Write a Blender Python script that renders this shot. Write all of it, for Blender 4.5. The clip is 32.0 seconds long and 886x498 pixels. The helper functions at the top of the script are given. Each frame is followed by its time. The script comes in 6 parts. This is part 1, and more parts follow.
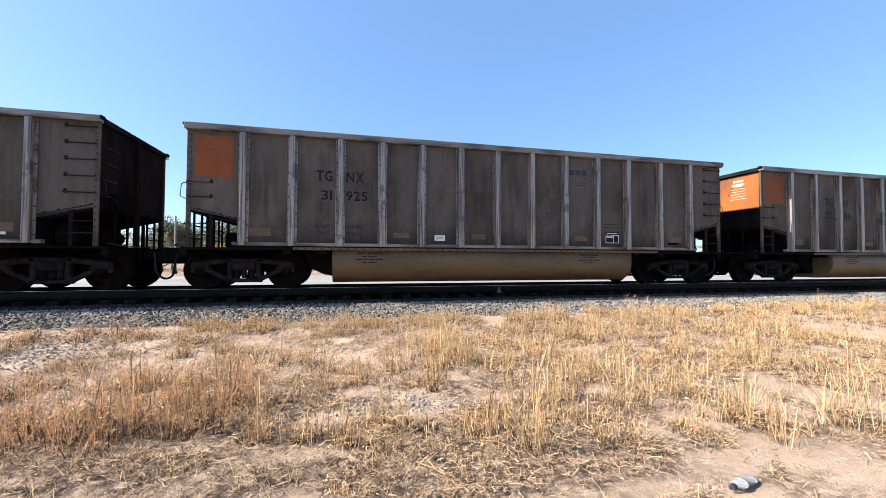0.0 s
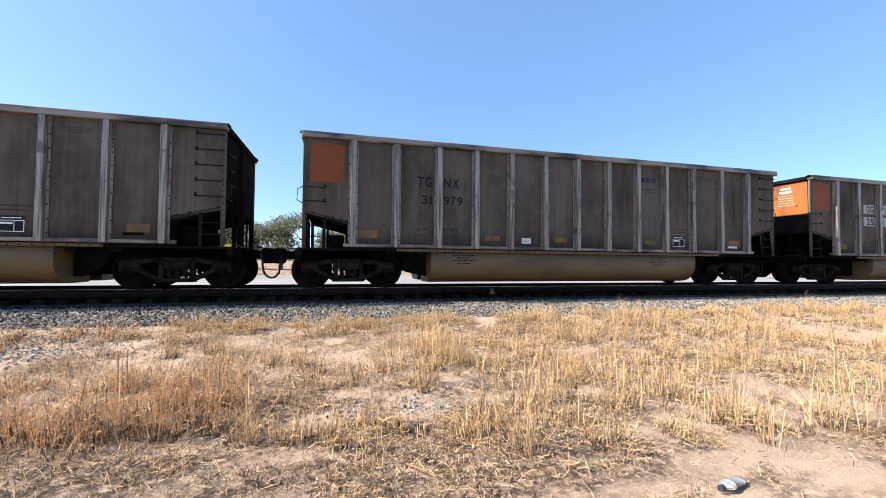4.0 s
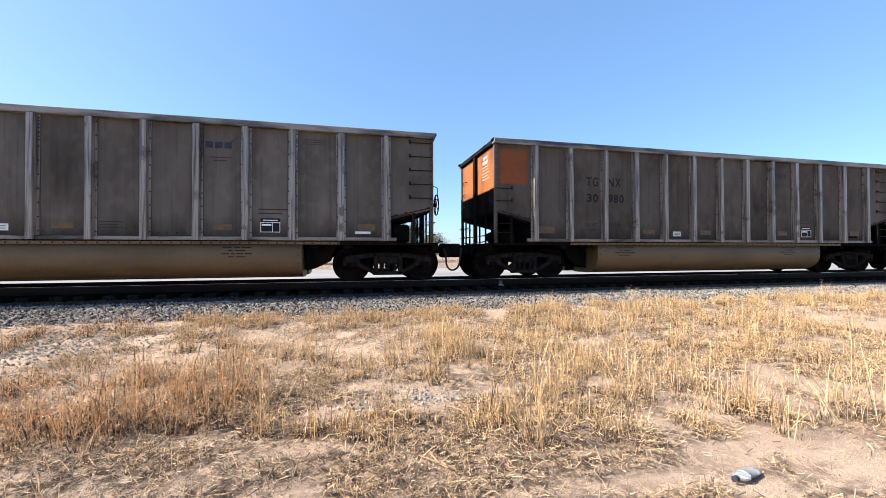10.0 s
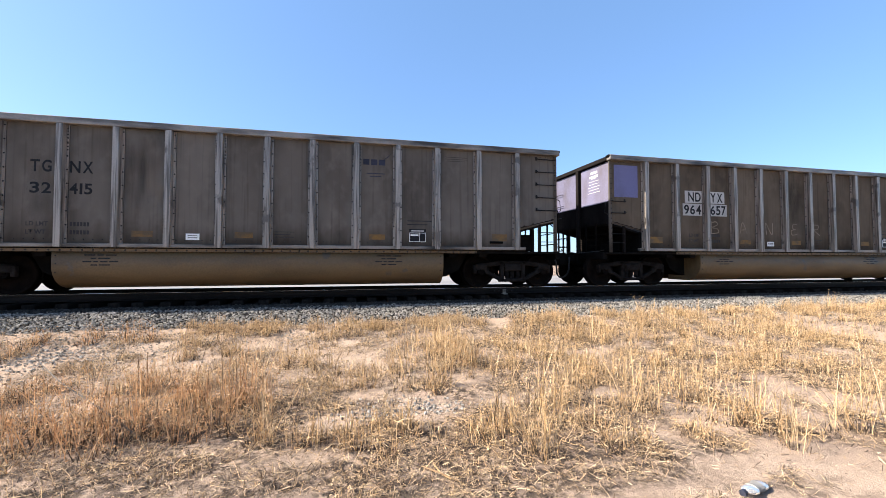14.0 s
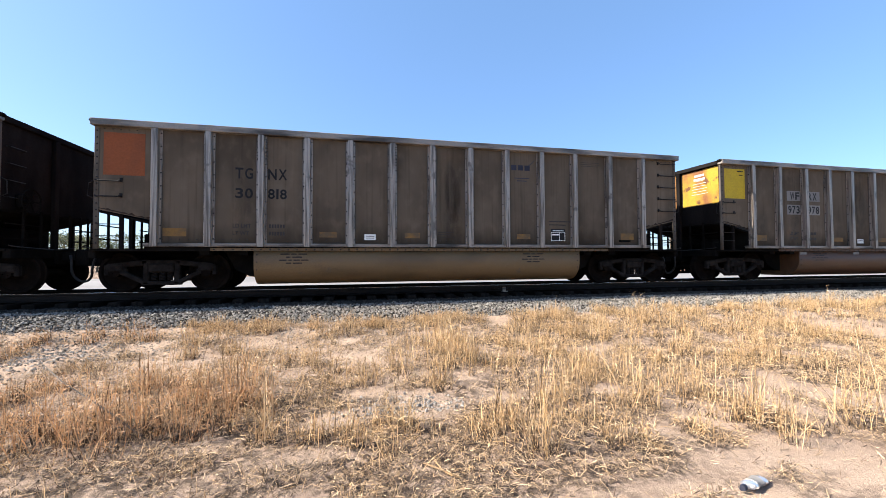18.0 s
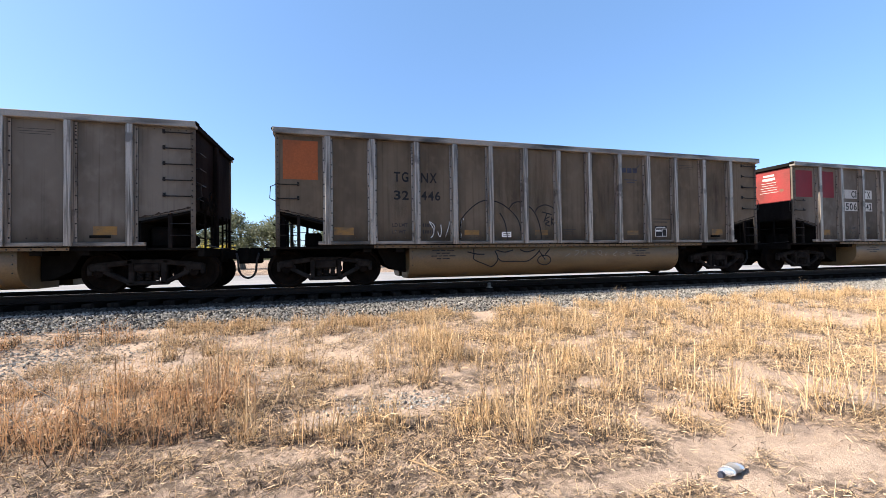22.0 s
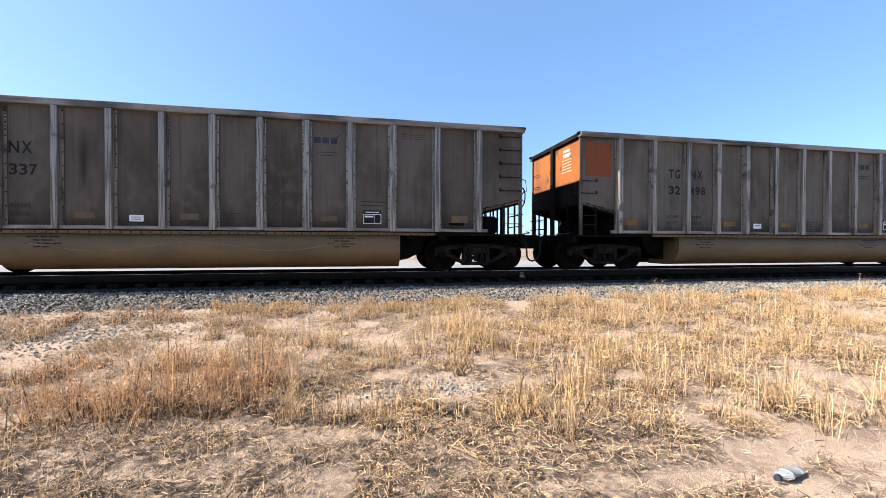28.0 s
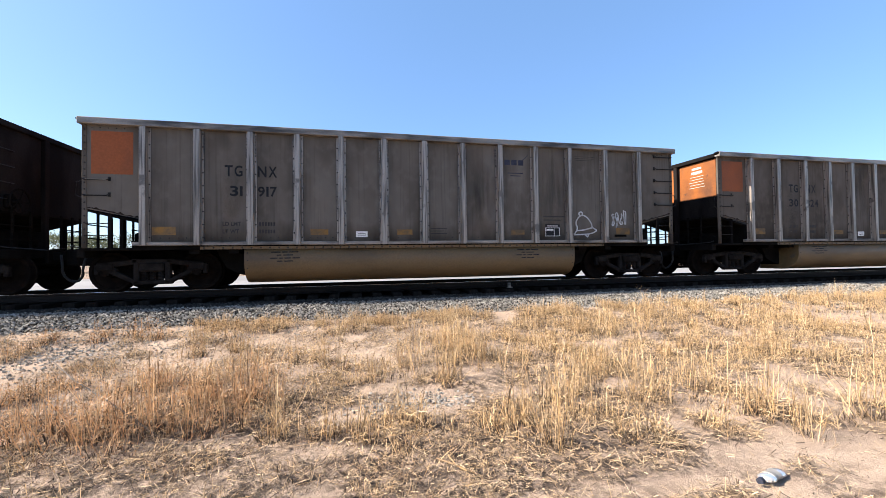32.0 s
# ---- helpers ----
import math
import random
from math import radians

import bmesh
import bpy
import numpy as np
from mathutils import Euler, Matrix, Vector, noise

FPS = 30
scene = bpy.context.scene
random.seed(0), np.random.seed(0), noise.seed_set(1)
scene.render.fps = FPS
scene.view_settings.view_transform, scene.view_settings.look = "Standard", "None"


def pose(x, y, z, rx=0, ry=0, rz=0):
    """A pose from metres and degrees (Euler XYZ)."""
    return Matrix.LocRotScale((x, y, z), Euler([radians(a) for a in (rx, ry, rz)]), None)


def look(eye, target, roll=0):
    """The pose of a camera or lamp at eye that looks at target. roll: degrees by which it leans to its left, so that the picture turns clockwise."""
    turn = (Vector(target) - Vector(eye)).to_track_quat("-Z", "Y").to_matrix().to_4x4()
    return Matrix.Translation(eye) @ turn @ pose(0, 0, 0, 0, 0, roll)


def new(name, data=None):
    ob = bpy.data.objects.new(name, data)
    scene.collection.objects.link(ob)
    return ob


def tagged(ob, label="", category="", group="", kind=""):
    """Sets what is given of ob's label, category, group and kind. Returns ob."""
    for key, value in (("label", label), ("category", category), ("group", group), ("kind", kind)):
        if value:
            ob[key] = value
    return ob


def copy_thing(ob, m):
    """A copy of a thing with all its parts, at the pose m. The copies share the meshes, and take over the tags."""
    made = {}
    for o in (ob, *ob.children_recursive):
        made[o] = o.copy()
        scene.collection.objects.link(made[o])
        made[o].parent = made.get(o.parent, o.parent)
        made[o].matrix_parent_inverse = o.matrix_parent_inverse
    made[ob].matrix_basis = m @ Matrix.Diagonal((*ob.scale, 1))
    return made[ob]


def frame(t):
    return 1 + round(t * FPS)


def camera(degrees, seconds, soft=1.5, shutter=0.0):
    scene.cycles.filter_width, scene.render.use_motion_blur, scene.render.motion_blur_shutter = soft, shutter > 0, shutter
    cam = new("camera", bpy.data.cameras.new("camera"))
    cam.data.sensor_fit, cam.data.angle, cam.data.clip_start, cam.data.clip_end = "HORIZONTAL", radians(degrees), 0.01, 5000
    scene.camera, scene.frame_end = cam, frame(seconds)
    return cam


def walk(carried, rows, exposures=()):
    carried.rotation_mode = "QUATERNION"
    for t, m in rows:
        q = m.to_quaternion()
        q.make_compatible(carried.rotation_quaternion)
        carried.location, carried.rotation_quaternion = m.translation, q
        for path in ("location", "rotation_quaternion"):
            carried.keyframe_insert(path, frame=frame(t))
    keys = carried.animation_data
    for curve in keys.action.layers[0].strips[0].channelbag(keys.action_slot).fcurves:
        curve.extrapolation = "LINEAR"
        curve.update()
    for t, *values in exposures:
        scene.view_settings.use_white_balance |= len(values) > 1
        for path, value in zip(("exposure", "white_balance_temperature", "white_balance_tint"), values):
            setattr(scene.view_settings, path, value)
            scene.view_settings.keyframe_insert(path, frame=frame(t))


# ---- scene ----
cam = camera(96.4, 32.0, soft=0.6)


def view(x, y, z, yaw, pitch, roll):
    """Camera pose: yaw to the right of the track's normal, pitch up, lean."""
    return pose(x, y, z, 90 + pitch, 0, -yaw) @ pose(0, 0, 0, 0, 0, roll)


walk(cam, [
    (0, view(0.011, -0.018, 0.713, 13.78, 1.60, 0.21)),
    (0.5, view(0.016, -0.012, 0.718, 14.00, 1.44, 0.29)),
    (1, view(0.018, -0.011, 0.714, 14.29, 1.32, 0.32)),
    (1.5, view(0.022, -0.020, 0.716, 14.44, 1.24, 0.35)),
    (2, view(0.027, -0.018, 0.721, 14.50, 1.20, 0.37)),
    (2.5, view(0.027, -0.013, 0.720, 14.59, 1.34, 0.41)),
    (3, view(0.033, -0.012, 0.720, 14.69, 1.46, 0.47)),
    (3.5, view(0.029, -0.012, 0.717, 14.76, 1.65, 0.52)),
    (5.5, view(0.023, -0.010, 0.719, 14.22, 1.70, 0.65)),
    (6, view(0.026, -0.010, 0.718, 14.16, 1.61, 0.50)),
    (6.5, view(0.026, -0.013, 0.724, 14.05, 1.47, 0.23)),
    (7, view(0.021, -0.017, 0.716, 13.96, 1.56, 0.03)),
    (7.5, view(0.019, -0.018, 0.720, 13.81, 1.56, -0.08)),
    (8, view(0.023, -0.017, 0.719, 13.67, 1.53, -0.21)),
    (8.5, view(0.021, -0.015, 0.720, 13.57, 1.39, -0.23)),
    (9, view(0.017, -0.013, 0.721, 13.54, 1.16, -0.24)),
    (9.5, view(0.019, -0.012, 0.717, 13.49, 0.92, -0.21)),
    (10, view(0.019, -0.003, 0.719, 13.53, 0.62, -0.16)),
    (10.5, view(0.023, 0.001, 0.717, 13.44, 0.40, -0.08)),
    (11, view(0.017, -0.000, 0.716, 13.40, 0.28, 0.09)),
    (11.5, view(0.016, 0.002, 0.716, 13.41, 0.20, 0.19)),
    (12, view(0.019, -0.000, 0.716, 13.40, 0.36, 0.26)),
    (12.5, view(0.014, -0.007, 0.723, 13.39, 0.66, 0.28)),
    (13, view(0.010, -0.014, 0.722, 13.30, 1.17, 0.22)),
    (13.5, view(0.009, -0.013, 0.723, 13.13, 1.57, 0.15)),
    (14, view(0.016, -0.008, 0.725, 13.03, 1.81, 0.00)),
    (14.5, view(0.011, -0.008, 0.721, 13.12, 1.95, -0.09)),
    (16.5, view(0.015, -0.007, 0.722, 13.20, 1.81, -0.36)),
    (17, view(0.013, -0.014, 0.720, 13.00, 1.80, -0.37)),
    (17.5, view(0.010, -0.015, 0.724, 12.96, 1.64, -0.29)),
    (18, view(0.008, -0.011, 0.723, 13.12, 1.51, -0.25)),
    (18.5, view(0.008, -0.008, 0.722, 13.40, 1.45, -0.29)),
    (19, view(0.009, -0.011, 0.725, 13.64, 1.37, -0.40)),
    (19.5, view(0.008, -0.010, 0.724, 13.75, 1.45, -0.49)),
    (20, view(0.005, -0.015, 0.723, 13.84, 1.57, -0.67)),
    (20.5, view(0.009, -0.025, 0.727, 13.96, 1.51, -0.85)),
    (21, view(0.017, -0.021, 0.727, 14.30, 1.31, -0.90)),
    (21.5, view(0.020, -0.011, 0.721, 14.82, 1.13, -0.88)),
    (22, view(0.023, -0.002, 0.719, 15.24, 1.02, -0.84)),
    (22.5, view(0.014, 0.000, 0.720, 15.42, 1.02, -0.80)),
    (23, view(0.011, -0.007, 0.720, 15.36, 1.13, -0.86)),
    (23.5, view(0.010, -0.005, 0.719, 15.08, 1.13, -0.99)),
    (24, view(0.011, -0.008, 0.720, 14.36, 1.11, -1.17)),
    (24.5, view(-0.004, -0.003, 0.721, 13.07, 1.04, -1.00)),
    (25, view(-0.012, -0.004, 0.723, 10.98, 0.94, -0.67)),
    (25.5, view(-0.022, 0.012, 0.730, 8.67, 0.58, 0.01)),
    (26, view(-0.034, 0.022, 0.725, 7.30, 0.25, 0.50)),
    (26.5, view(-0.046, 0.032, 0.720, 7.20, -0.05, 0.75)),
    (27, view(-0.058, 0.042, 0.715, 8.50, -0.35, 0.72)),
    (27.5, view(-0.071, 0.052, 0.710, 9.88, -0.52, 0.53)),
    (28, view(-0.067, 0.053, 0.703, 11.05, -0.59, 0.10)),
    (28.5, view(-0.065, 0.054, 0.697, 11.64, -0.68, -0.15)),
    (29, view(-0.067, 0.058, 0.708, 11.72, -0.98, -0.33)),
    (29.5, view(-0.067, 0.051, 0.698, 11.43, -0.72, -0.32)),
    (30, view(-0.073, 0.047, 0.696, 11.15, -0.28, -0.32)),
    (30.5, view(-0.074, 0.041, 0.698, 11.00, 0.22, -0.35)),
    (31, view(-0.074, 0.039, 0.695, 11.28, 0.76, -0.41)),
    (31.5, view(-0.070, 0.038, 0.697, 11.94, 1.00, -0.57)),
    (32, view(-0.053, 0.026, 0.704, 12.79, 1.10, -0.80)),
])

# ---- world, sun ----
SUN_EL, SUN_AZ = radians(37.8), radians(3.0)
to_sun = Vector((-math.cos(SUN_AZ) * math.cos(SUN_EL), math.sin(SUN_AZ) * math.cos(SUN_EL), math.sin(SUN_EL)))
world = bpy.data.worlds.new("world")
scene.world = world
world.use_nodes = True
wn = world.node_tree.nodes
sky = wn.new("ShaderNodeTexSky")
sky.sky_type, sky.sun_disc = "NISHITA", False
sky.sun_elevation = SUN_EL
sky.sun_rotation = math.atan2(to_sun.x, to_sun.y)
sky.altitude = 1500
sky.air_density, sky.dust_density, sky.ozone_density = 1.0, 3.6, 3.6
wn["Background"].inputs["Strength"].default_value = 0.103
vivid = wn.new("ShaderNodeHueSaturation")
vivid.inputs["Hue"].default_value, vivid.inputs["Saturation"].default_value = 0.501, 1.07
world.node_tree.links.new(sky.outputs[0], vivid.inputs["Color"])
veil = wn.new("ShaderNodeMix")
veil.data_type = "RGBA"
veil.inputs["Factor"].default_value, veil.inputs["B"].default_value = 0.42, (1.02, 1.9, 3.4, 1)
world.node_tree.links.new(vivid.outputs[0], veil.inputs["A"])
world.node_tree.links.new(veil.outputs["Result"], wn["Background"].inputs["Color"])
sun = new("sun", bpy.data.lights.new("sun", "SUN"))
sun.data.energy, sun.data.angle, sun.data.color = 5.0, radians(0.53), (1.0, 0.93, 0.83)
sun.matrix_world = look(to_sun * 60, (0, 0, 0))
scene.view_settings.exposure = 1.59


# ---- materials ----
def surf(name, base, dark=None, rough=0.6, metal=0.0, big=(1, 1, 1), fine=40.0, lo=0.45, hi=0.65, bump=0.15, dist=0.01,
         tint=0.12, spots=None, spot_scale=6.0, spot_at=0.62, spec=0.5):
    """Noise-mixed surface: base and dark in patches of scale `big`, fine grain, per-object tint, optional spots."""
    m = bpy.data.materials.new(name)
    m.use_nodes = True
    nt = m.node_tree
    n, l = nt.nodes, nt.links
    b = n["Principled BSDF"]
    b.inputs["Roughness"].default_value, b.inputs["Metallic"].default_value = rough, metal
    b.inputs["Specular IOR Level"].default_value = spec
    tc, info = n.new("ShaderNodeTexCoord"), n.new("ShaderNodeObjectInfo")
    off = n.new("ShaderNodeVectorMath")
    off.operation = "MULTIPLY_ADD"
    off.inputs[1].default_value = (1, 1, 1)
    comb = n.new("ShaderNodeCombineXYZ")
    mul = n.new("ShaderNodeMath")
    mul.operation, mul.inputs[1].default_value = "MULTIPLY", 37.0
    l.new(info.outputs["Random"], mul.inputs[0])
    for i in range(3):
        l.new(mul.outputs[0], comb.inputs[i])
    l.new(tc.outputs["Object"], off.inputs[0])
    l.new(comb.outputs[0], off.inputs[2])
    mp = n.new("ShaderNodeMapping")
    mp.inputs["Scale"].default_value = big
    l.new(off.outputs[0], mp.inputs["Vector"])
    n1 = n.new("ShaderNodeTexNoise")
    n1.inputs["Scale"].default_value, n1.inputs["Detail"].default_value = 1.0, 5.0
    l.new(mp.outputs[0], n1.inputs["Vector"])
    ramp = n.new("ShaderNodeMapRange")
    ramp.inputs["From Min"].default_value, ramp.inputs["From Max"].default_value = lo, hi
    l.new(n1.outputs[0], ramp.inputs["Value"])
    mix = n.new("ShaderNodeMix")
    mix.data_type = "RGBA"
    mix.inputs["A"].default_value = (*base, 1)
    mix.inputs["B"].default_value = (*(dark or [c * 0.6 for c in base]), 1)
    l.new(ramp.outputs[0], mix.inputs["Factor"])
    n2 = n.new("ShaderNodeTexNoise")
    n2.inputs["Scale"].default_value, n2.inputs["Detail"].default_value = fine, 3.0
    l.new(off.outputs[0], n2.inputs["Vector"])
    grain = n.new("ShaderNodeMapRange")
    grain.inputs["To Min"].default_value, grain.inputs["To Max"].default_value = 0.72, 1.28
    l.new(n2.outputs[0], grain.inputs["Value"])
    tn = n.new("ShaderNodeMapRange")
    tn.inputs["To Min"].default_value, tn.inputs["To Max"].default_value = 1 - tint, 1 + tint
    l.new(info.outputs["Random"], tn.inputs["Value"])
    g = n.new("ShaderNodeMath")
    g.operation = "MULTIPLY"
    l.new(grain.outputs[0], g.inputs[0])
    l.new(tn.outputs[0], g.inputs[1])
    col = mix.outputs["Result"]
    if spots:
        n3 = n.new("ShaderNodeTexNoise")
        n3.inputs["Scale"].default_value, n3.inputs["Detail"].default_value = spot_scale, 6.0
        l.new(off.outputs[0], n3.inputs["Vector"])
        r3 = n.new("ShaderNodeMapRange")
        r3.inputs["From Min"].default_value, r3.inputs["From Max"].default_value = spot_at, spot_at + 0.06
        l.new(n3.outputs[0], r3.inputs["Value"])
        m3 = n.new("ShaderNodeMix")
        m3.data_type = "RGBA"
        m3.inputs["B"].default_value = (*spots, 1)
        l.new(r3.outputs[0], m3.inputs["Factor"])
        l.new(col, m3.inputs["A"])
        col = m3.outputs["Result"]
    out = n.new("ShaderNodeVectorMath")
    out.operation = "SCALE"
    l.new(col, out.inputs[0])
    l.new(g.outputs[0], out.inputs["Scale"])
    l.new(out.outputs[0], b.inputs["Base Color"])
    if bump:
        bp = n.new("ShaderNodeBump")
        bp.inputs["Strength"].default_value, bp.inputs["Distance"].default_value = bump, dist
        l.new(n2.outputs[0], bp.inputs["Height"])
        l.new(bp.outputs[0], b.inputs["Normal"])
    return m


def plain(name, base, rough=0.6, metal=0.0, spec=0.25):
    return surf(name, base, rough=rough, metal=metal, big=(3, 3, 3), fine=30, bump=0.05, tint=0.05, spec=spec)


def weathered_panel(name, base, dark, grime, rough=0.62):
    """Dull side sheet: broad tarnish, rain streaks and splashed grime with a ragged edge along the foot."""
    m = bpy.data.materials.new(name)
    m.use_nodes = True
    n, l = m.node_tree.nodes, m.node_tree.links
    b = n["Principled BSDF"]
    b.inputs["Roughness"].default_value, b.inputs["Metallic"].default_value = rough, 0.05
    b.inputs["Specular IOR Level"].default_value = 0.0
    tc, info, off = n.new("ShaderNodeTexCoord"), n.new("ShaderNodeObjectInfo"), n.new("ShaderNodeVectorMath")
    comb = n.new("ShaderNodeCombineXYZ")
    mul = n.new("ShaderNodeMath")
    mul.operation, mul.inputs[1].default_value = "MULTIPLY", 53.0
    l.new(info.outputs["Random"], mul.inputs[0])
    for i in range(2):
        l.new(mul.outputs[0], comb.inputs[i])
    off.operation = "ADD"
    l.new(tc.outputs["Object"], off.inputs[0])
    l.new(comb.outputs[0], off.inputs[1])

    def field(scale, detail, lo, hi, to=1.0):
        mp, t, r = n.new("ShaderNodeMapping"), n.new("ShaderNodeTexNoise"), n.new("ShaderNodeMapRange")
        mp.inputs["Scale"].default_value = scale
        t.inputs["Scale"].default_value, t.inputs["Detail"].default_value = 1.0, detail
        r.inputs["From Min"].default_value, r.inputs["From Max"].default_value, r.inputs["To Max"].default_value = lo, hi, to
        r.interpolation_type = "SMOOTHSTEP"
        l.new(off.outputs[0], mp.inputs["Vector"])
        l.new(mp.outputs[0], t.inputs["Vector"])
        l.new(t.outputs[0], r.inputs["Value"])
        return r.outputs[0], t.outputs[0]

    def blend(a, c, f):
        x = n.new("ShaderNodeMix")
        x.data_type = "RGBA"
        for key, val in (("A", a), ("B", c)):
            if isinstance(val, tuple):
                x.inputs[key].default_value = (*val, 1)
            else:
                l.new(val, x.inputs[key])
        l.new(f, x.inputs["Factor"])
        return x.outputs["Result"]

    broad, _ = field((1.1, 1.1, 0.5), 3, 0.36, 0.68)
    streak, _ = field((15, 15, 0.35), 4, 0.5, 0.8, 0.5)
    mottle, raw = field((5, 5, 3.5), 5, 0.45, 0.75, 0.4)
    col = blend(base, dark, broad)
    col = blend(col, tuple(c * 0.55 for c in dark), streak)
    col = blend(col, tuple(c * 1.25 for c in base), mottle)
    # splashed grime: height above the sill against a coarse noise
    sep, foot, wob, edge = n.new("ShaderNodeSeparateXYZ"), n.new("ShaderNodeMapRange"), n.new("ShaderNodeMath"), n.new("ShaderNodeMapRange")
    l.new(tc.outputs["Object"], sep.inputs[0])
    foot.inputs["From Min"].default_value, foot.inputs["From Max"].default_value = 1.75, 1.1
    l.new(sep.outputs["Z"], foot.inputs["Value"])
    _, splash = field((4, 4, 1.6), 5, 0, 1)
    wob.operation = "ADD"
    l.new(foot.outputs[0], wob.inputs[0])
    l.new(splash, wob.inputs[1])
    edge.inputs["From Min"].default_value, edge.inputs["From Max"].default_value, edge.inputs["To Max"].default_value = 0.75, 1.5, 0.75
    l.new(wob.outputs[0], edge.inputs["Value"])
    col = blend(col, grime, edge.outputs[0])
    tone, out = n.new("ShaderNodeMapRange"), n.new("ShaderNodeVectorMath")
    tone.inputs["To Min"].default_value, tone.inputs["To Max"].default_value = 0.88, 1.12
    l.new(info.outputs["Random"], tone.inputs["Value"])
    out.operation = "SCALE"
    l.new(col, out.inputs[0])
    l.new(tone.outputs[0], out.inputs["Scale"])
    l.new(out.outputs[0], b.inputs["Base Color"])
    bp = n.new("ShaderNodeBump")
    bp.inputs["Strength"].default_value, bp.inputs["Distance"].default_value = 0.12, 0.006
    l.new(raw, bp.inputs["Height"])
    l.new(bp.outputs[0], b.inputs["Normal"])
    return m


GRIME = (0.04, 0.03, 0.021)
M_PANEL = weathered_panel("dull_aluminium", (0.125, 0.106, 0.088), (0.076, 0.063, 0.051), GRIME)
M_PANEL_GREY = weathered_panel("pale_grey_aluminium", (0.148, 0.129, 0.108), (0.095, 0.081, 0.067), GRIME, 0.6)
M_PANEL_BROWN = weathered_panel("dusty_brown_aluminium", (0.136, 0.107, 0.078), (0.087, 0.068, 0.05), GRIME)
M_RIB = surf("brushed_aluminium", (0.31, 0.265, 0.225), (0.085, 0.07, 0.058), 0.34, 0.3, (26, 26, 0.9), 60, 0.44, 0.64, 0.05, 0.01, 0.1, (0.12, 0.1, 0.085), 2.6, 0.6, spec=0.4)
M_CHORD = surf("chord_aluminium", (0.26, 0.225, 0.19), (0.05, 0.043, 0.037), 0.42, 0.25, (0.9, 0.9, 5), 30, 0.42, 0.64, 0.12, 0.01, 0.08, spec=0.4)
M_END = surf("dark_end_plate", (0.017, 0.0145, 0.0135), (0.008, 0.0072, 0.007), 0.7, 0.05, (1.5, 1.5, 0.6), 25, 0.4, 0.62, 0.15, 0.01, 0.12, spec=0.0)
M_TUB = surf("tan_tub_paint", (0.15, 0.096, 0.046), (0.09, 0.058, 0.03), 0.5, 0.0, (0.7, 3, 1.6), 30, 0.45, 0.75, 0.06, 0.01, 0.08, (0.1, 0.08, 0.06), 2.2, 0.66, spec=0.3)
M_TUB_BROWN = surf("brown_tub_paint", (0.095, 0.046, 0.023), (0.06, 0.032, 0.018), 0.5, 0.0, (0.7, 3, 1.6), 30, 0.45, 0.75, 0.06, 0.01, 0.08, spec=0.3)
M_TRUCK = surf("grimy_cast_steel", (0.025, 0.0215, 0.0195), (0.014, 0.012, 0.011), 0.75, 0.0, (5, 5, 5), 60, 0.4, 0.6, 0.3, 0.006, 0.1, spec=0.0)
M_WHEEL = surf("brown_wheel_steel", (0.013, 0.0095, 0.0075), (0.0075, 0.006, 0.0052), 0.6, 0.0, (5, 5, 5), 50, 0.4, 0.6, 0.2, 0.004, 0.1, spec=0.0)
M_BLACK = surf("black_underframe", (0.011, 0.01, 0.009), (0.007, 0.0065, 0.006), 0.7, 0.0, (3, 3, 3), 40, 0.4, 0.6, 0.2, spec=0.0)
M_ROD = surf("dark_rod_steel", (0.014, 0.012, 0.011), (0.008, 0.007, 0.0065), 0.6, 0.1, (8, 8, 8), 60, 0.4, 0.6, 0.1, spec=0.2)
M_RIVET = plain("dark_rivets", (0.03, 0.027, 0.025), 0.6, 0.2)
M_RUST = surf("blooming_rust", (0.035, 0.025, 0.019), (0.02, 0.015, 0.012), 0.85, 0.0, (9, 9, 9), 40, 0.42, 0.6, 0.1, spec=0.08)
M_RUBBER = plain("hose_rubber", (0.025, 0.025, 0.025), 0.7)
M_PAINT = {
    "orange": surf("orange_panel_paint", (0.23, 0.064, 0.019), (0.155, 0.05, 0.02), 0.55, 0.0, (1.6, 1.6, 1), 25, 0.45, 0.75, 0.05, 0.01, 0.12, (0.19, 0.08, 0.038), 4, 0.68, spec=0.2),
    "yellow": surf("yellow_panel_paint", (0.47, 0.33, 0.018), (0.33, 0.22, 0.03), 0.55, 0.0, (1.6, 1.6, 1), 25, 0.5, 0.8, 0.05, 0.01, 0.1, spec=0.2),
    "red": surf("red_panel_paint", (0.165, 0.012, 0.019), (0.11, 0.01, 0.015), 0.55, 0.0, (2, 2, 1), 25, 0.5, 0.8, 0.05, 0.01, 0.1, spec=0.2),
    "blue": surf("slate_blue_paint", (0.16, 0.16, 0.3), (0.12, 0.12, 0.2), 0.6, 0.0, (2, 2, 1), 25, 0.5, 0.8, 0.05, 0.01, 0.1, spec=0.2),
}
